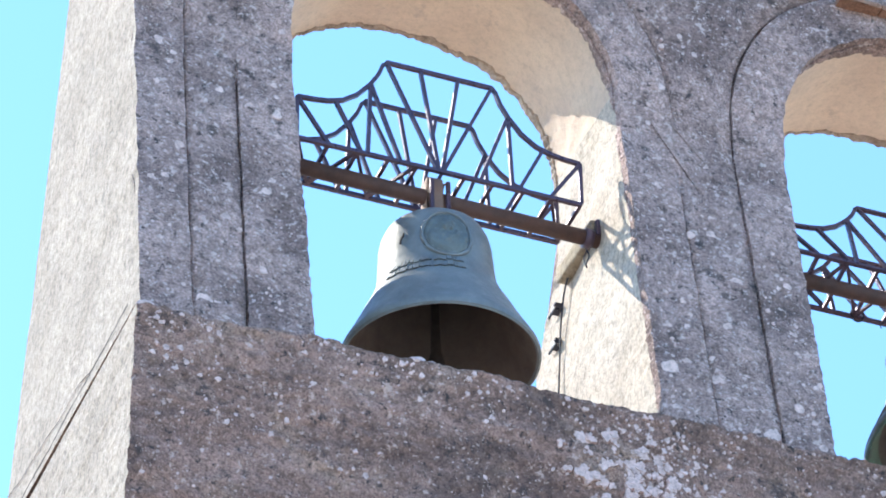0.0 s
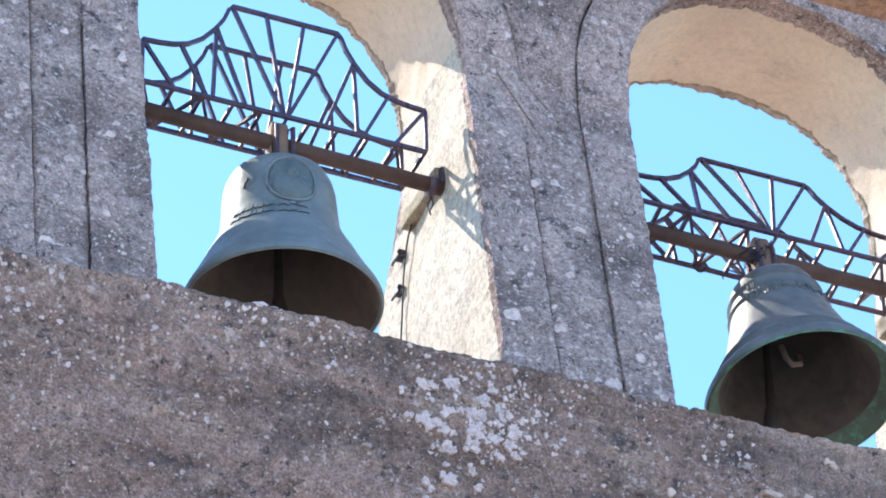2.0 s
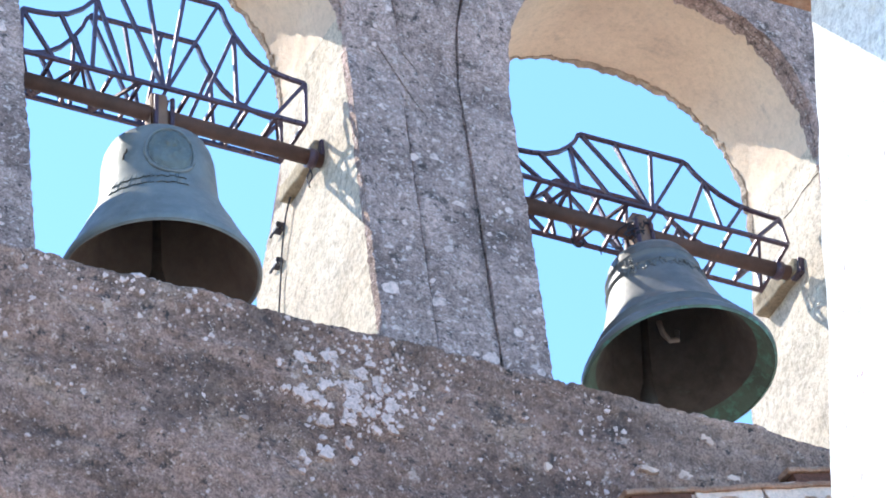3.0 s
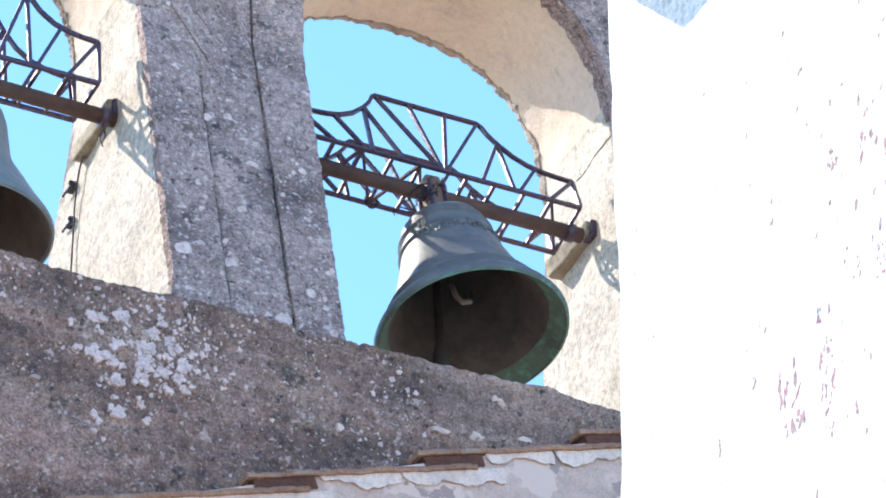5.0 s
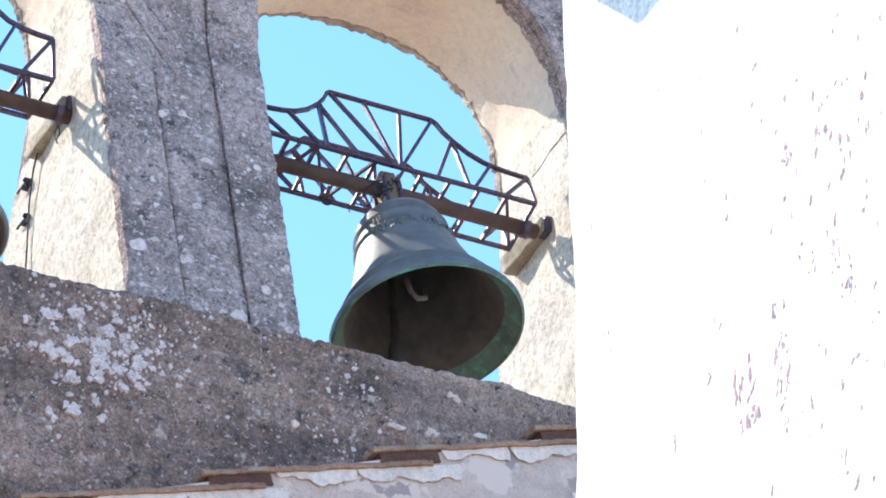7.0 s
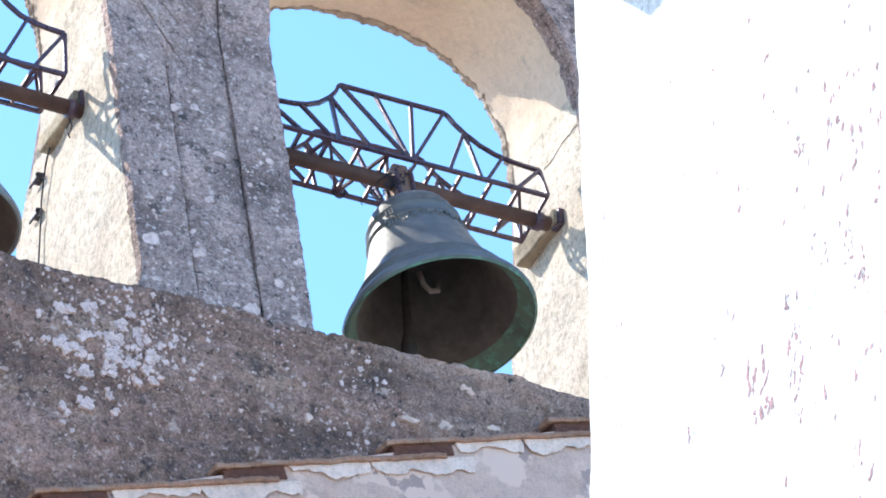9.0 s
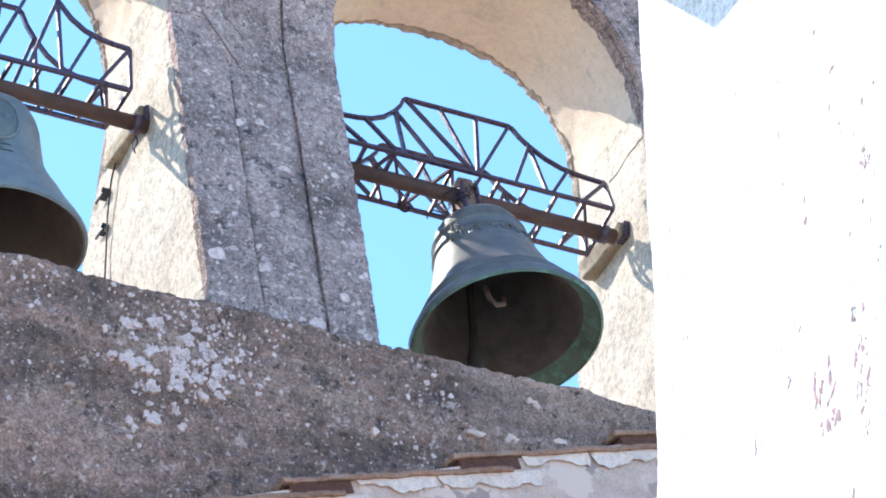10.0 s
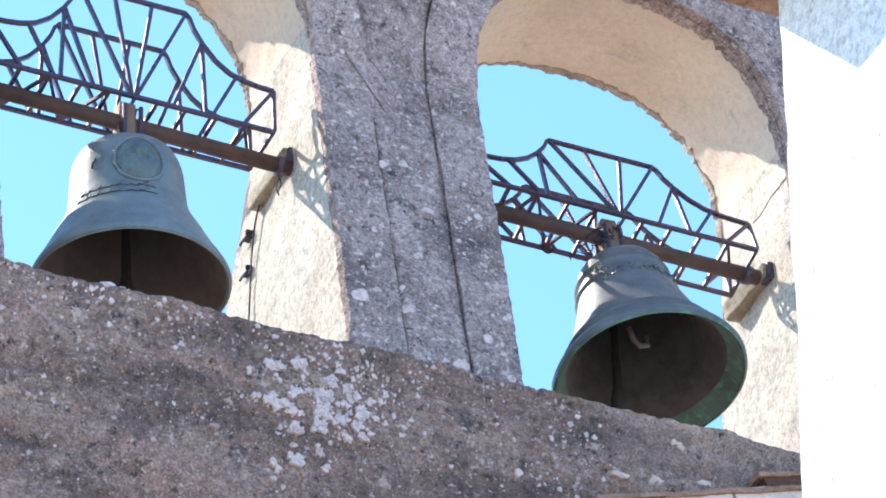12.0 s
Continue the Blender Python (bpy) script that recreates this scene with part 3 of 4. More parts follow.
OUTER_B = [(0.383, -0.83), (0.386, -0.812), (0.374, -0.785), (0.350, -0.75), (0.325, -0.715), (0.333, -0.706), (0.316, -0.697), (0.303, -0.67), (0.311, -0.662), (0.294, -0.653),
           (0.270, -0.58), (0.252, -0.51), (0.235, -0.43), (0.216, -0.34), (0.212, -0.325), (0.223, -0.320), (0.211, -0.31), (0.201, -0.25), (0.211, -0.243), (0.198, -0.235),
           (0.190, -0.185), (0.175, -0.155), (0.13, -0.137), (0.001, -0.128)]
INNER_B = [(0.362, -0.826), (0.342, -0.79), (0.318, -0.755), (0.28, -0.69), (0.25, -0.6), (0.225, -0.5), (0.2, -0.36), (0.185, -0.25), (0.15, -0.18), (0.001, -0.16)]
OUTER_A, INNER_A = ([(r * 1.06, -0.188 + (z + 0.16) * 0.995) for r, z in line] for line in (OUTER_A, INNER_A))
OUTER_B, INNER_B = ([(r * (1.0 if z > -0.35 else 1.0 + 0.085 * min(1.0, (-0.35 - z) / 0.25)), -0.222 + (z + 0.128) * 0.94) for r, z in line] for line in (OUTER_B, INNER_B))
HANG_A = Matrix.Translation((-0.016, 0, 0)) @ Matrix.Rotation(radians(-1.5), 4, "Y")
HANG_B = Matrix.Translation((0, 0, 0.035)) @ Matrix.Rotation(radians(-4), 4, "Y")
bell_a = bell_thing("church_bell", OUTER_A, INNER_A, BRONZE_A, INSIDE_A, BRONZE_A, "blue-grey bronze bell hanging at rest under a lattice counterweight frame", hang=HANG_A, shaft_z=(-0.018, -0.045))
bell_a.matrix_world = pose(4.79, 12.68, 12.083, -2.5)
bell_b = bell_thing("church_bell", OUTER_B, INNER_B, BRONZE_B, INSIDE_B, VERDIGRIS, "dark bronze bell with green rim, swung outwards on its shaft", 0.85, 1.12, 0.0, -6, HANG_B, clapper_lean=3.5, clapper_back=12.0)
bell_b.matrix_world = pose(7.005, 12.68, 12.09, -12)

# ---- white house at the side ----
WX, WY = 5.39, 8.6
bm = bmesh.new()
n_y, n_z = 60, 120


def edge_shift(z):
    """The corner of the old wall wanders from the plumb line."""
    return float(np.interp(z, [0, 7.4, 7.893, 8.593, 9.26, 9.62, 12], [0.14, 0.14, 0.119, 0.032, -0.016, -0.032, -0.04]))



g = []
for i in range(n_z + 1):
    z = 9.95 * i / n_z
    row = []
    for k in range(n_y + 1):
        y = WY - 5.0 * k / n_y
        p = Vector((0.3, y * 2.2, z * 2.2))
        dy = (jig(0, 9, z, 0.016).y + edge_shift(z)) * (1 - k / n_y)
        row.append(bm.verts.new((WX + 0.012 * noise.noise(p) + 0.005 * noise.noise(p * 5), y + dy, z)))
    g.append(row)
for a, b in zip(g, g[1:]):
    for k in range(n_y):
        bm.faces.new((a[k], a[k + 1], b[k + 1], b[k]))
far = [bm.verts.new((WX + 4, r[0].co.y, r[0].co.z)) for r in g]
near_ = [bm.verts.new((WX + 4, WY - 5.0, r[0].co.z)) for r in g]
for i in range(n_z):
    bm.faces.new((g[i][0], g[i + 1][0], far[i + 1], far[i]))
    bm.faces.new((far[i], far[i + 1], near_[i + 1], near_[i]))
    bm.faces.new((near_[i], near_[i + 1], g[i + 1][-1], g[i][-1]))
house = new("white_house")
tagged(house, "sunlit whitewashed house wall with chipped plaster", "house")
white_wall = part("wall", bm, WHITE, house)
# roof added out of view, its eave placed to cast the wall's top shadow
bm = box_bm((4.94, 3.2, 9.91), (WX + 4.3, 8.76, 9.97), 0.01)
ridge = [bm.verts.new((WX + 2.0, y, 11.0)) for y in (3.2, 8.76)]
base_ = [bm.verts.new(p) for p in ((4.96, 3.22, 9.972), (4.96, 8.74, 9.972), (WX + 4.28, 8.74, 9.972), (WX + 4.28, 3.22, 9.972))]
for f in ((base_[0], base_[1], ridge[1], ridge[0]), (base_[2], base_[3], ridge[0], ridge[1]), (base_[1], base_[2], ridge[1]), (base_[3], base_[0], ridge[0])):
    bm.faces.new(f)
part("roof", bm, TERRA, house, "unseen low tiled roof, its added eave shading the wall top")

# ---- raking plastered wall with tile courses ----
def rake(x):
    return 9.672 + (x - 5.13) * 0.381


bm = bmesh.new()
f_, b_ = [], []
for i in range(41):
    x = 3.2 + 5.4 * i / 40
    f_.append((bm.verts.new((x, 11.95, 8.0)), bm.verts.new((x, 11.95, rake(x) - 0.02))))
    b_.append(bm.verts.new((x, 12.05, rake(x) - 0.02)))
for i in range(40):
    bm.faces.new((f_[i][0], f_[i + 1][0], f_[i + 1][1], f_[i][1]))
    bm.faces.new((f_[i][1], f_[i + 1][1], b_[i + 1], b_[i]))
gable = tagged(part("wall_raking_gable", bm, FLAKY), "grey-white flaking plaster gable wall under stepped tiles", "wall", kind="structure")
RUN, SLOPE = 0.735, 0.292
for i in range(6):
    x = 4.27 + RUN * i
    z = 9.942 + (x - 5.741) * 0.388 - 0.035
    bm = bmesh.new()
    cols = []
    for k in range(61):
        u = 1.04 * k / 60
        w = 0.006 * noise.noise(Vector((u * 9, i * 3.1, 0))) + 0.004 * noise.noise(Vector((u * 31, i * 3.1, 5)))
        y0 = -0.02 + 0.008 * noise.noise(Vector((u * 7, i * 5.3, 2))) + 0.006 * noise.noise(Vector((u * 29, i * 5.3, 7)))
        cols.append([bm.verts.new(p) for p in ((u, y0, w + 0.004), (u, y0 - 0.002, w + 0.014), (u, y0 + 0.004, w + 0.026), (u, 0.11, w + 0.026), (u, 0.11, w + 0.004))])
    for a_, b_ in zip(cols, cols[1:]):
        for j in range(5):
            bm.faces.new((a_[j], a_[(j + 1) % 5], b_[(j + 1) % 5], b_[j]))
    bm.faces.new(cols[0])
    bm.faces.new(cols[-1][::-1])
    ob = part("coping_tile", bm, TERRA, gable)
    ob.matrix_basis = Matrix.Translation((x, 11.95, z)) @ Matrix.Rotation(-math.atan(SLOPE), 4, "Y")
    # dark reddish filler, painting the shade in the hollow under each tile
    gap_fill = part("shaded_gap_fill", box_bm((0.025, -0.008, -0.05), (0.3, 0.08, 0.003), 0.004), GAP_SHADE, gable)
    gap_fill.matrix_basis = ob.matrix_basis.copy()
    # hanging sheets of old limewash below the course
    u = 0.32
    while u < 1.04:
        wide = random.uniform(0.24, 0.5)
        bm = bmesh.new()
        lo = []
        for k in range(31):
            q = u + wide * k / 30
            drop = 0.052 + 0.055 * noise.noise(Vector((q * 5 + i * 7, 0.4, 0))) + 0.022 * noise.noise(Vector((q * 17 + i * 7, 2.4, 0))) + 0.012 * noise.noise(Vector((q * 60 + i * 7, 5.4, 0)))
            drop = max(drop, 0.008) * (0.35 if k in (0, 30) else 1.0)
            curl = 0.006 + 0.01 * max(0.0, noise.noise(Vector((q * 8 + i * 3, 8.4, 0))))
            lo.append([bm.verts.new((q, y, zz)) for y, zz in ((-0.006, 0.006), (-0.004 - curl, -drop), (-0.002 - curl, -drop - 0.001), (0.0, 0.006))])
        for a_, b_ in zip(lo, lo[1:]):
            for j in range(4):
                bm.faces.new((a_[j], a_[(j + 1) % 4], b_[(j + 1) % 4], b_[j]))
        fl = part("limewash_flake", bm, PAINT, gable)
        fl.matrix_basis = ob.matrix_basis.copy()
        u += wide + random.uniform(-0.01, 0.02)

# ---- fittings on the jambs ----
def stone_block(name, lo, hi, mat, label, category):
    bm = box_bm(lo, hi)
    bmesh.ops.subdivide_edges(bm, edges=bm.edges[:], cuts=7, use_grid_fill=True)
    bmesh.ops.smooth_vert(bm, verts=bm.verts[:], factor=0.5, use_axis_x=True, use_axis_y=True, use_axis_z=True)
    for v in bm.verts:
        v.co += noise.noise_vector(v.co * 9) * 0.014 + noise.noise_vector(v.co * 31) * 0.005
    return tagged(part(name, bm, mat, smooth=True), label, category)


for x, z in ((5.505, 12.083), (7.785, 12.125)):
    stone_block("bearing_block", (x - 0.03, 12.66, z - 0.035), (x + 0.05, 13.03, z + 0.045), BLOCK, "tan weathered block set in the jamb behind the bell shaft end", "bearing block")
    plate = tagged(part("bearing_plate", box_bm((x - 0.012, 12.64, z - 0.04), (x + 0.02, 12.72, z + 0.04), 0.006), IRON), "dark iron bearing plate on the jamb", "bearing")

cable_pts = []
for i in range(40):
    u = i / 39
    z = 12.09 - 1.47 * u
    y = float(np.interp(z, (11.54, 11.83, 12.0, 12.09), (13.097, 13.062, 13.016, 12.93))) + 0.004 * math.sin(u * 14)
    cable_pts.append((5.5, y, z))
cable = new("bell_cable")
tagged(cable, "dark cable clipped down the cream plaster jamb", "cable")
part("wire", tube_bm(cable_pts, 0.0042, 6), WIRE, cable)
for z in (11.985, 11.8):
    part("clip", box_bm((5.488, 13.095, z - 0.02), (5.53, 13.145, z + 0.02), 0.008), WIRE, cable, "dark clip")
    part("clip_screw", tube_bm([(5.5, 13.13, z), (5.5, 13.19, z - 0.004)], 0.006, 6), WIRE, cable)
loop = tagged(part("wire_loop", tube_bm([(5.47 + 0.006 * math.sin(a * 3), 12.70 + 0.014 * math.sin(a), 11.955 + 0.05 * math.cos(a)) for a in (2 * math.pi * i / 24 for i in range(24))], 0.003, 5, closed=True), WIRE),
              "thin loop of dark wire hung below the bearing", "wire")

# wire tangle round the second bell's crown
tangle = new("wire_tangle")
tagged(tangle, "tangle of dark blue wire tied round the bell crown", "wire")
rng = random.Random(5)
for i in range(7):
    pts, p = [], Vector((rng.uniform(-0.06, 0.02), -0.07, rng.uniform(-0.08, 0.06)))
    for k in range(14):
        pts.append(tuple(p))
        p = p + Vector((rng.uniform(-0.03, 0.018), rng.uniform(-0.012, 0.02), rng.uniform(-0.022, 0.014)))
    part("wire_strand", tube_bm(pts, 0.0032, 5), WIRE, tangle)
part("wire_ring", tube_bm([(-0.235 + 0.028 * math.cos(a), 0.12, -0.02 + 0.034 * math.sin(a)) for a in (2 * math.pi * i / 24 for i in range(24))], 0.005, 6, closed=True), WIRE, tangle)
tangle.matrix_world = pose(7.005, 12.68, 12.09)

bpy.context.view_layer.update()
# horizontal crack in the second jamb at the springing
bm = bmesh.new()
up, dn = [], []
for i in range(50):
    y = 12.36 + 0.44 * i / 49
    z = 12.486 + 0.006 * noise.noise(Vector((y * 30, 0, 0))) + 0.006 * noise.noise(Vector((y * 9, 4, 0)))
    w = 0.0035 + 0.003 * noise.noise(Vector((y * 23, 9, 0)))
    met, place, _n, _i = bell_wall.ray_cast((7.3, y, z), (1, 0, 0))
    x = place.x - 0.0015 if met else 7.77
    up.append(bm.verts.new((x, y, z + w)))
    dn.append(bm.verts.new((x, y, z - w)))
for i in range(49):
    bm.faces.new((up[i], up[i + 1], dn[i + 1], dn[i]))
part("crack", bm, DARK, bell_wall, "dark horizontal crack")

# tile drip course above the second arch
drip = new("drip_course")
tagged(drip, "row of terracotta tiles set above the arch", "tiles")
for i in range(3):
    ob = part("tile", box_bm((0, 0, 0), (0.2, 0.22, 0.028), 0.006), TERRA, drip)
    ob.location = (6.56 + 0.205 * i, face_y(13.4) - 0.06 + 0.008 * (i % 2), 13.425 + 0.004 * (i % 3))

# ---- lichen ----
rng = random.Random(11)
SPOTS = [(5.563, 11.02, 0.042), (5.973, 10.772, 0.038), (5.929, 11.619, 0.034), (5.851, 11.884, 0.024), (6.108, 10.952, 0.024), (5.856, 11.347, 0.022), (3.73, 11.306, 0.024),
         (3.63, 10.815, 0.036), (3.9, 11.5, 0.022), (3.965, 11.97, 0.02), (3.55, 11.66, 0.02), (5.771, 11.02, 0.028), (5.757, 11.855, 0.022), (5.904, 11.764, 0.02)]


def blob(bm, x, z, r, yf, ragged=0.45, long=1.0):
    """A thin lichen crust with a lobed edge."""
    n_ = 20 if r > 0.009 else 9
    seed = rng.uniform(0, 100)
    inner_, outer_ = [], []
    for k in range(n_):
        a_ = 2 * math.pi * k / n_
        way = Vector((math.cos(a_), math.sin(a_), seed))
        rr = r * (1 + ragged * noise.noise(way * 1.3) + ragged * 0.4 * noise.noise(way * 3.1))
        inner_.append(bm.verts.new((x + 0.9 * rr * long * math.cos(a_), yf - 0.003, z + 0.9 * rr * math.sin(a_))))
        outer_.append(bm.verts.new((x + rr * long * math.cos(a_), yf + 0.012, z + rr * math.sin(a_))))
    bm.faces.new(inner_)
    for k in range(n_):
        q = (k + 1) % n_
        bm.faces.new((inner_[k], outer_[k], outer_[q], inner_[q]))


bm = bmesh.new()
for x, z, r in SPOTS:
    in_recess = any(lo < x < hi for lo, hi in ((3.58, 3.81), (5.74, 6.02)))
    blob(bm, x, z, r, face_y(z) + (0.012 if in_recess else 0) - 0.001, 0.25)
for i in range(430):
    z = SILL_Z + 2.3 * rng.random() ** 1.3
    x = rng.choice((rng.uniform(3.4, 4.02), rng.uniform(5.53, 6.23), rng.uniform(5.53, 6.23)))
    in_recess = any(lo < x < hi for lo, hi in ((3.58, 3.81), (5.74, 6.02)))
    if any(abs(x - e) < 0.02 for e in (3.58, 3.81, 5.74, 6.02)):
        continue
    blob(bm, x, z, rng.choice((0.004, 0.005, 0.006, 0.006, 0.007, 0.009, 0.011, 0.014, 0.019)), face_y(z) + (0.012 if in_recess else 0) + 0.001, 0.6)
tagged(part("lichen_spots", bm, LICHEN), "round pale grey lichen spots on the piers", "lichen", kind="stuff")


CRUSTS = [(5.058, 10.478, 0.019), (5.072, 10.366, 0.019), (5.135, 10.377, 0.028), (5.17, 10.353, 0.03), (5.142, 10.54, 0.026), (5.177, 10.536, 0.021), (5.161, 10.475, 0.019),
          (5.253, 10.57, 0.03), (5.276, 10.529, 0.016), (5.243, 10.424, 0.028), (5.238, 10.353, 0.032), (5.24, 10.268, 0.028), (5.339, 10.436, 0.021), (5.358, 10.363, 0.032),
          (5.334, 10.292, 0.028), (5.375, 10.445, 0.023), (5.394, 10.516, 0.03), (5.43, 10.565, 0.021), (5.465, 10.495, 0.03), (5.501, 10.479, 0.021), (5.511, 10.398, 0.03),
          (5.435, 10.339, 0.023), (5.492, 10.333, 0.023), (5.451, 10.264, 0.019), (5.522, 10.29, 0.019), (5.333, 10.19, 0.021), (5.36, 10.115, 0.016), (5.228, 10.188, 0.016),
          (5.235, 10.119, 0.035), (5.152, 10.075, 0.023), (5.145, 10.015, 0.014)]
bm = bmesh.new()
for x, z, r in CRUSTS:
    for k in range(5):                         # each crust has grown together out of a few lobes
        blob(bm, x + rng.uniform(-0.75, 0.75) * r, z + rng.uniform(-0.6, 0.6) * r, r * rng.uniform(0.4, 0.8), lower_y(x, z) - 0.003 - 0.0012 * k, 0.9)
for i in range(520):
    a_, d_ = rng.uniform(0, 2 * math.pi), rng.random() ** 0.7
    x, z = 5.36 + 0.36 * d_ * math.cos(a_), 10.4 + 0.36 * d_ * math.sin(a_)
    fill = noise.noise(Vector((x * 8, z * 8, 3.3))) + 0.5 * (x > 5.33) * (z > 10.38) - 0.5 * d_
    if fill < -0.15 or z > sill_top(x) - 0.02:
        continue
    blob(bm, x, z, rng.choice((0.003, 0.004, 0.005, 0.006, 0.008, 0.012)), lower_y(x, z) - 0.002, 0.9)
for i in range(100):
    x, z = rng.uniform(3.4, 7.4), rng.uniform(9.75, 10.7)
    if z < sill_top(x) - 0.02:
        blob(bm, x, z, rng.choice((0.004, 0.005, 0.007, 0.01)), lower_y(x, z) - 0.002)
for i in range(560):
    x = 3.4 + 3.2 * rng.random() ** 1.15
    z = sill_top(x) - 0.02 - 0.55 * rng.random() ** 1.8
    if noise.noise(Vector((x * 4, z * 4, 8.8))) < -0.1:
        continue
    blob(bm, x, z, rng.choice((0.003, 0.003, 0.004, 0.004, 0.005, 0.006, 0.008, 0.012)), lower_y(x, z) - 0.002, 0.8)
tagged(part("lichen_patch", bm, LICHEN), "cluster of white crusty lichen on the lower wall", "lichen", kind="stuff")


# scraps of old limewash left on the lower wall
bm = bmesh.new()
for x, z, r, long in ((6.88, 10.607, 0.014, 1.7), (6.905, 10.592, 0.012, 1.6), (6.19, 10.31, 0.018, 0.9), (6.62, 10.385, 0.014, 3.2), (6.77, 10.405, 0.021, 2.6), (7.02, 10.45, 0.014, 3.0), (4.91, 10.19, 0.009, 2.4)):
    blob(bm, x, z, r, lower_y(x, z) - 0.011, 0.8, long)
tagged(part("limewash_scraps", bm, FLAKY), "scraps of old pale limewash left on the lower wall", "limewash", kind="stuff")


# ---- relief on the bells ----
def shell_point(outer_line, z, angle, lift):
    """A place on a bell's outside, at the height z and the angle round its axis."""
    pts = sorted(outer_line, key=lambda p: p[1])
    r = float(np.interp(z, [p[1] for p in pts], [p[0] for p in pts])) + lift
    return Vector((r * math.cos(angle), r * math.sin(angle), z))


def relief_patch(outer_line, z, angle, wide, high, lift):
    bm = bmesh.new()
    vs = [shell_point(outer_line, z + dz * high / 2, angle + da * wide / 2 / 0.23, li) for li in (-0.004, lift) for dz, da in ((-1, -1), (-1, 1), (1, 1), (1, -1))]
    vs = [bm.verts.new(v) for v in vs]
    for f in ((4, 5, 6, 7), (0, 1, 5, 4), (1, 2, 6, 5), (2, 3, 7, 6), (3, 0, 4, 7)):
        bm.faces.new([vs[i] for i in f])
    return bm


FACE = radians(-99)
for k, (ru, rv, thick) in enumerate(((0.1, 0.12, 0.0085), (0.086, 0.105, 0.003))):
    ring = [shell_point(OUTER_A, -0.4 + rv * math.sin(a), FACE + ru * math.cos(a) / 0.23, 0.002) for a in (2 * math.pi * i / 40 for i in range(40))]
    part("medallion_rim", tube_bm(ring, thick, 6, closed=True), BRONZE_A, bell_a, "raised oval rim", smooth=True).matrix_basis = HANG_A
bm = bmesh.new()
rings_ = []
for i in range(15):
    u = i / 14
    ring_ = []
    for k in range(40):
        a_ = 2 * math.pi * k / 40
        du, dz = 0.092 * u * math.cos(a_), 0.112 * u * math.sin(a_)
        head = max(0.0, 1 - math.hypot(du, dz - 0.045) / 0.032)
        bust = max(0.0, 1 - math.hypot(du * 0.8, dz + 0.03) / 0.062)
        lift = 0.001 + 0.02 * head ** 0.5 + 0.016 * bust ** 0.5 + 0.016 * abs(noise.noise(Vector((du * 42, dz * 42, 3.9)))) + 0.009 * noise.noise(Vector((du * 95, dz * 95, 1.2)))
        ring_.append(bm.verts.new(shell_point(OUTER_A, -0.4 + dz, FACE + du / 0.23, lift if i < 14 else -0.002)))
    rings_.append(ring_)
for a, b in zip(rings_, rings_[1:]):
    for k in range(40):
        bm.faces.new((a[k], a[(k + 1) % 40], b[(k + 1) % 40], b[k]))
part("medallion_relief", bm, PATINA, bell_a, "cast relief in an oval", smooth=True).matrix_basis = HANG_A
# a dark casting flaw on the shoulder
flaw = [shell_point(OUTER_A, -0.37 - 0.012 * k, FACE - 0.78 - 0.02 * k + 0.02 * math.sin(k * 2.1), 0.001) for k in range(5)]
part("casting_flaw", tube_bm(flaw, 0.0045, 5), IRON_DARK, bell_a, "dark casting flaw", smooth=True).matrix_basis = HANG_A
for row, z in enumerate((-0.545, -0.588)):
    for i in range(22):
        angle = radians(-156 + 3.3 * i + 1.2 * math.sin(i * 5))
        part("inscription_bar", relief_patch(OUTER_A, z + 0.004 * math.sin(i * 2.3), angle, 0.008 + 0.005 * (i % 3), 0.022 if i % 4 else 0.03, 0.007), BRONZE_A, bell_a).matrix_basis = HANG_A
for i in range(30):
    angle = radians(-158 + 4.4 * i)
    z = -0.42 + 0.012 * math.sin(i * 1.9)
    line = [shell_point(OUTER_B, z + 0.022 * math.sin(q * 1.3 + i * 2.7), angle + 0.05 * math.cos(q + i * 1.7), 0.001) for q in (0.7 * j for j in range(3 + i % 4))]
    part("leaf_frieze", tube_bm(line, (0.0065, 0.0035, 0.005)[i % 3], 5), BRONZE_B, bell_b, smooth=True).matrix_basis = HANG_B
# the cast figures that can be read on the shoulder band
figures = bpy.data.curves.new("cast_figures", "FONT")
figures.body, figures.size, figures.extrude, figures.align_x = "18", 0.05, 0.005, "CENTER"
figures.materials.append(BRONZE_B)
cast = new("cast_figures", figures)
cast.parent = bell_b
cast["label"] = "raised cast figures"
spot = shell_point(OUTER_B, -0.375, radians(-150), 0.0)
out = Vector((math.cos(radians(-150)), math.sin(radians(-150)), 0.12)).normalized()
across = Vector((0, 0, 1)).cross(out).normalized()
turn_ = Matrix((across, out.cross(across), out)).transposed().to_4x4()
cast.matrix_basis = HANG_B @ Matrix.Translation(spot) @ turn_

# ---- chips in the whitewash ----
# flat flecks of bared plaster, their colour darkened for the shade in the pits
CHIP = plaster("shaded_bared_plaster", (0.45, 0.275, 0.28), (0.33, 0.20, 0.225), (0.18, 0.09, 0.10), 0.1)
rng = random.Random(21)


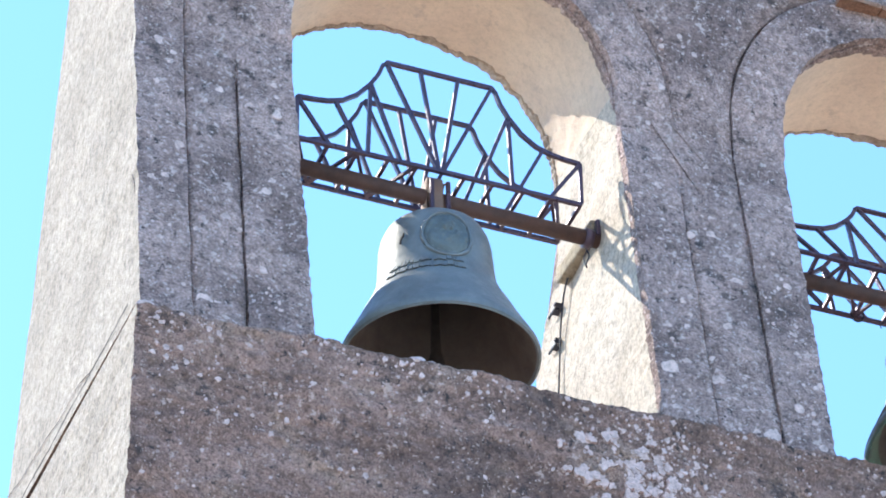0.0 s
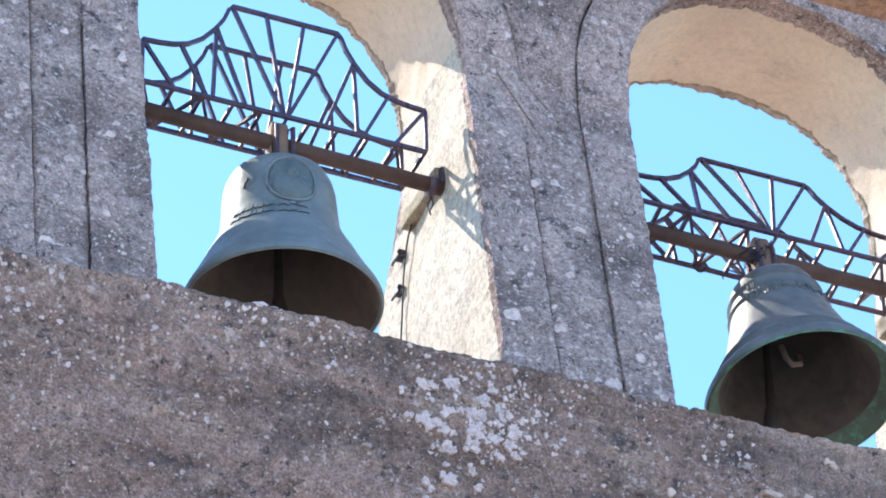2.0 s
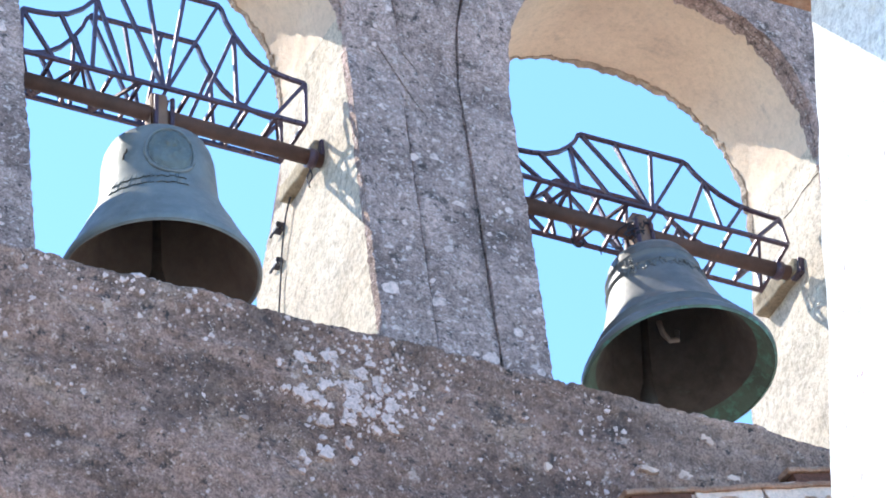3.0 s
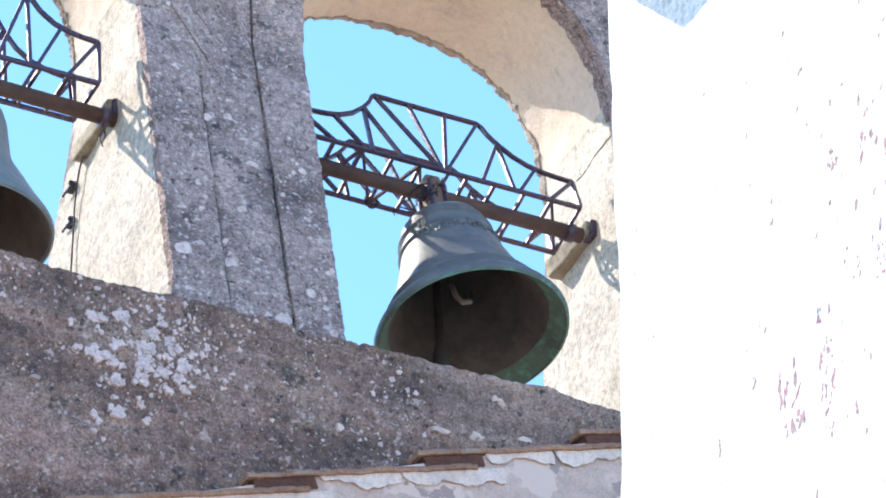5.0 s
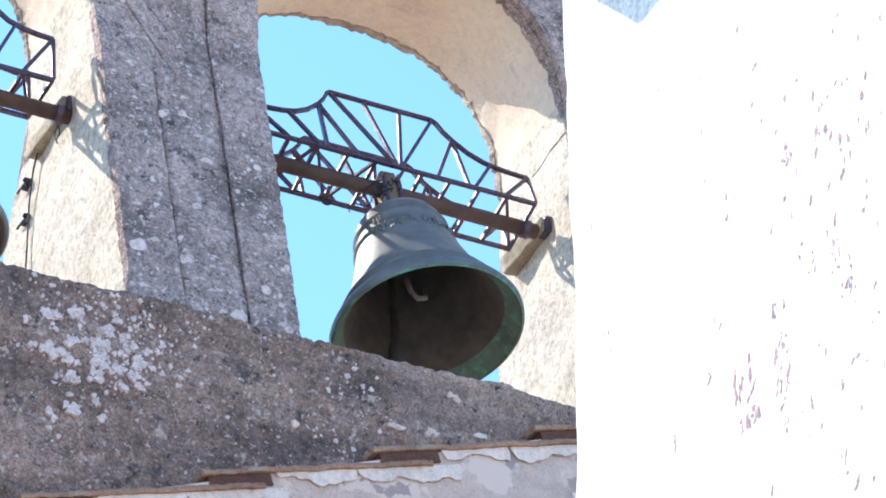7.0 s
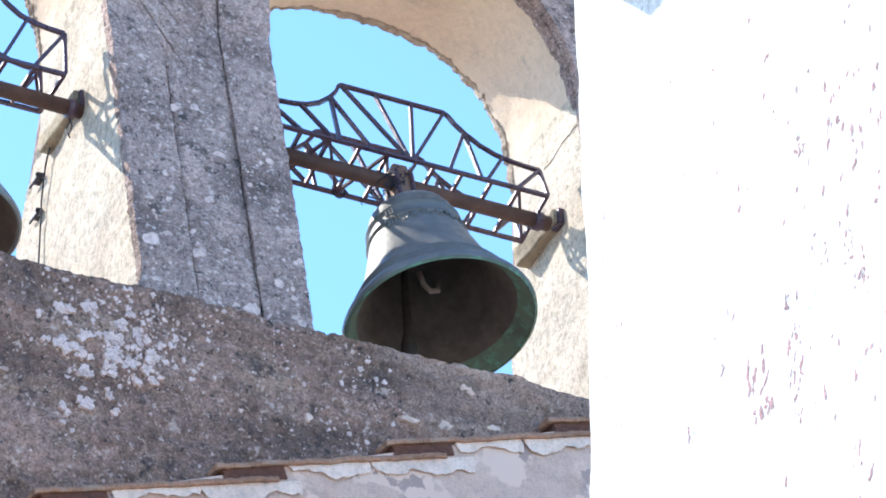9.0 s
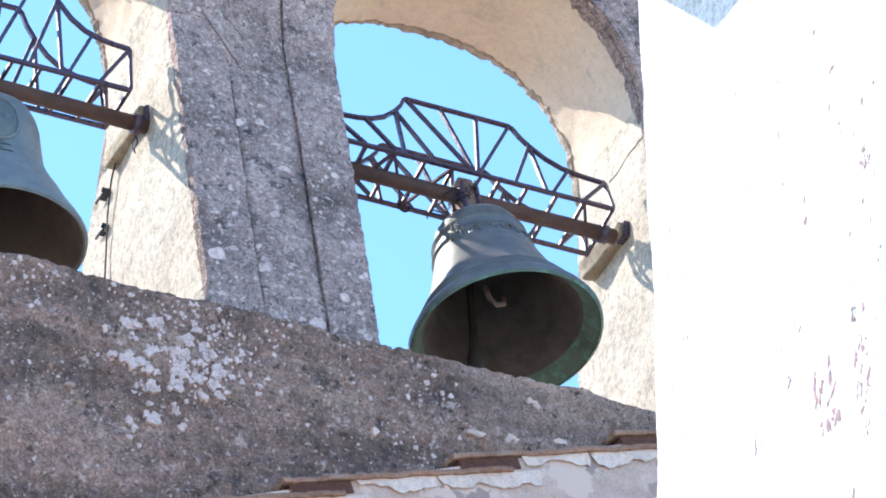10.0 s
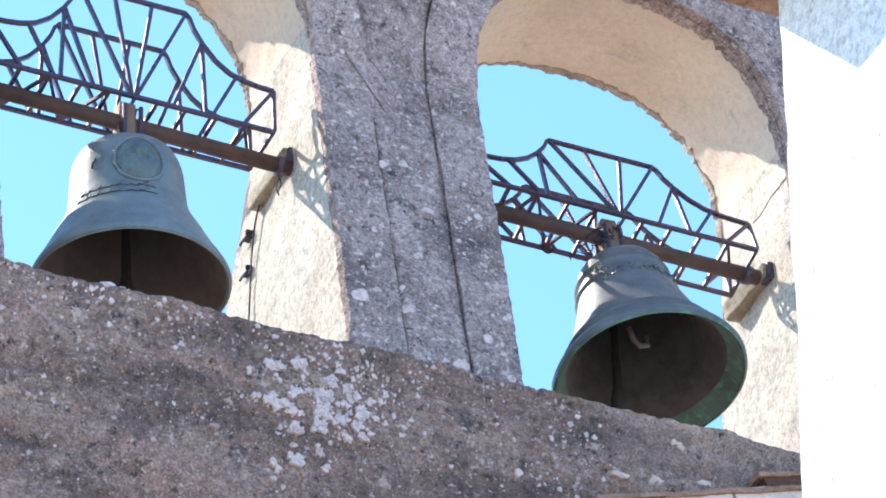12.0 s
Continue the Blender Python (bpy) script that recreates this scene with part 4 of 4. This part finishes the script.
def chip(bm, y, z, long, wide, lean):
    n_, seed = 12, rng.uniform(0, 50)
    met, place, _n, _i = white_wall.ray_cast((WX - 0.5, y, z), (1, 0, 0))
    x0 = (place.x if met else WX) + 0.0025
    ring_ = []
    for k in range(n_):
        a_ = 2 * math.pi * k / n_
        q = 1 + 0.95 * noise.noise(Vector((math.cos(a_), math.sin(a_), seed)) * 1.6) + 0.5 * noise.noise(Vector((math.cos(a_), math.sin(a_), seed)) * 4)
        u, v = wide * q * math.cos(a_), long * q * math.sin(a_)
        ring_.append(bm.verts.new((x0 - 0.0035, y + u * math.cos(lean) - v * math.sin(lean), z + u * math.sin(lean) + v * math.cos(lean))))
    bm.faces.new(ring_)


CHIPS = [(7.801, 7.692, 9, 0.03), (7.619, 7.659, 7, 0.022), (7.608, 7.806, 5, 0.02), (7.44, 7.878, 2, 0.018), (7.289, 7.759, 5, 0.018), (8.481, 8.282, 3, 0.012), (7.875, 7.923, 1, 0.025), (7.944, 7.879, 1, 0.02), (7.629, 7.521, 4, 0.015), (7.319, 7.871, 5, 0.012), (8.188, 7.762, 4, 0.012), (7.313, 8.26, 5, 0.022), (7.477, 8.285, 8, 0.012), (7.222, 8.112, 4, 0.02)]
bm = bmesh.new()
for y, z, count, size in CHIPS:
    for i in range(count * 2):
        d = size * 3.4
        chip(bm, y + rng.uniform(-d, d) * 0.5, z + rng.uniform(-d, d), size * rng.uniform(0.2, 0.95), size * rng.uniform(0.12, 0.36), radians(rng.uniform(-10, 50)))
for i in range(330):
    y = 8.4 - 1.9 * rng.random() ** 0.35
    chip(bm, y, rng.uniform(7.0, 9.4), rng.choice((0.006, 0.007, 0.008, 0.010, 0.014, 0.02)), rng.uniform(0.0035, 0.0075), radians(rng.uniform(-5, 55)))
tagged(part("plaster_chips", bm, CHIP), "small pinkish chips in the whitewashed wall", "chips", kind="stuff")


# ---- loose stones along the sill edge ----
rng = random.Random(8)
for x, r in ((4.472, 0.036), (4.535, 0.022), (4.775, 0.026), (4.905, 0.016), (4.3, 0.014), (5.02, 0.02), (6.52, 0.018), (6.75, 0.014), (3.395, 0.03)):
    bm = bmesh.new()
    bmesh.ops.create_icosphere(bm, subdivisions=2, radius=r)
    for v in bm.verts:
        v.co += noise.noise_vector(v.co * 40 + Vector((x * 7, 0, 0))) * r * 0.35
        v.co.z *= 0.65
        v.co.x *= 1.25
    ob = part("loose_stone", bm, LICHEN, lower_wall, "pale mortar lump", smooth=False)
    ob.location = (x, Y0 + 0.0, sill_top(x) + r * 0.15)
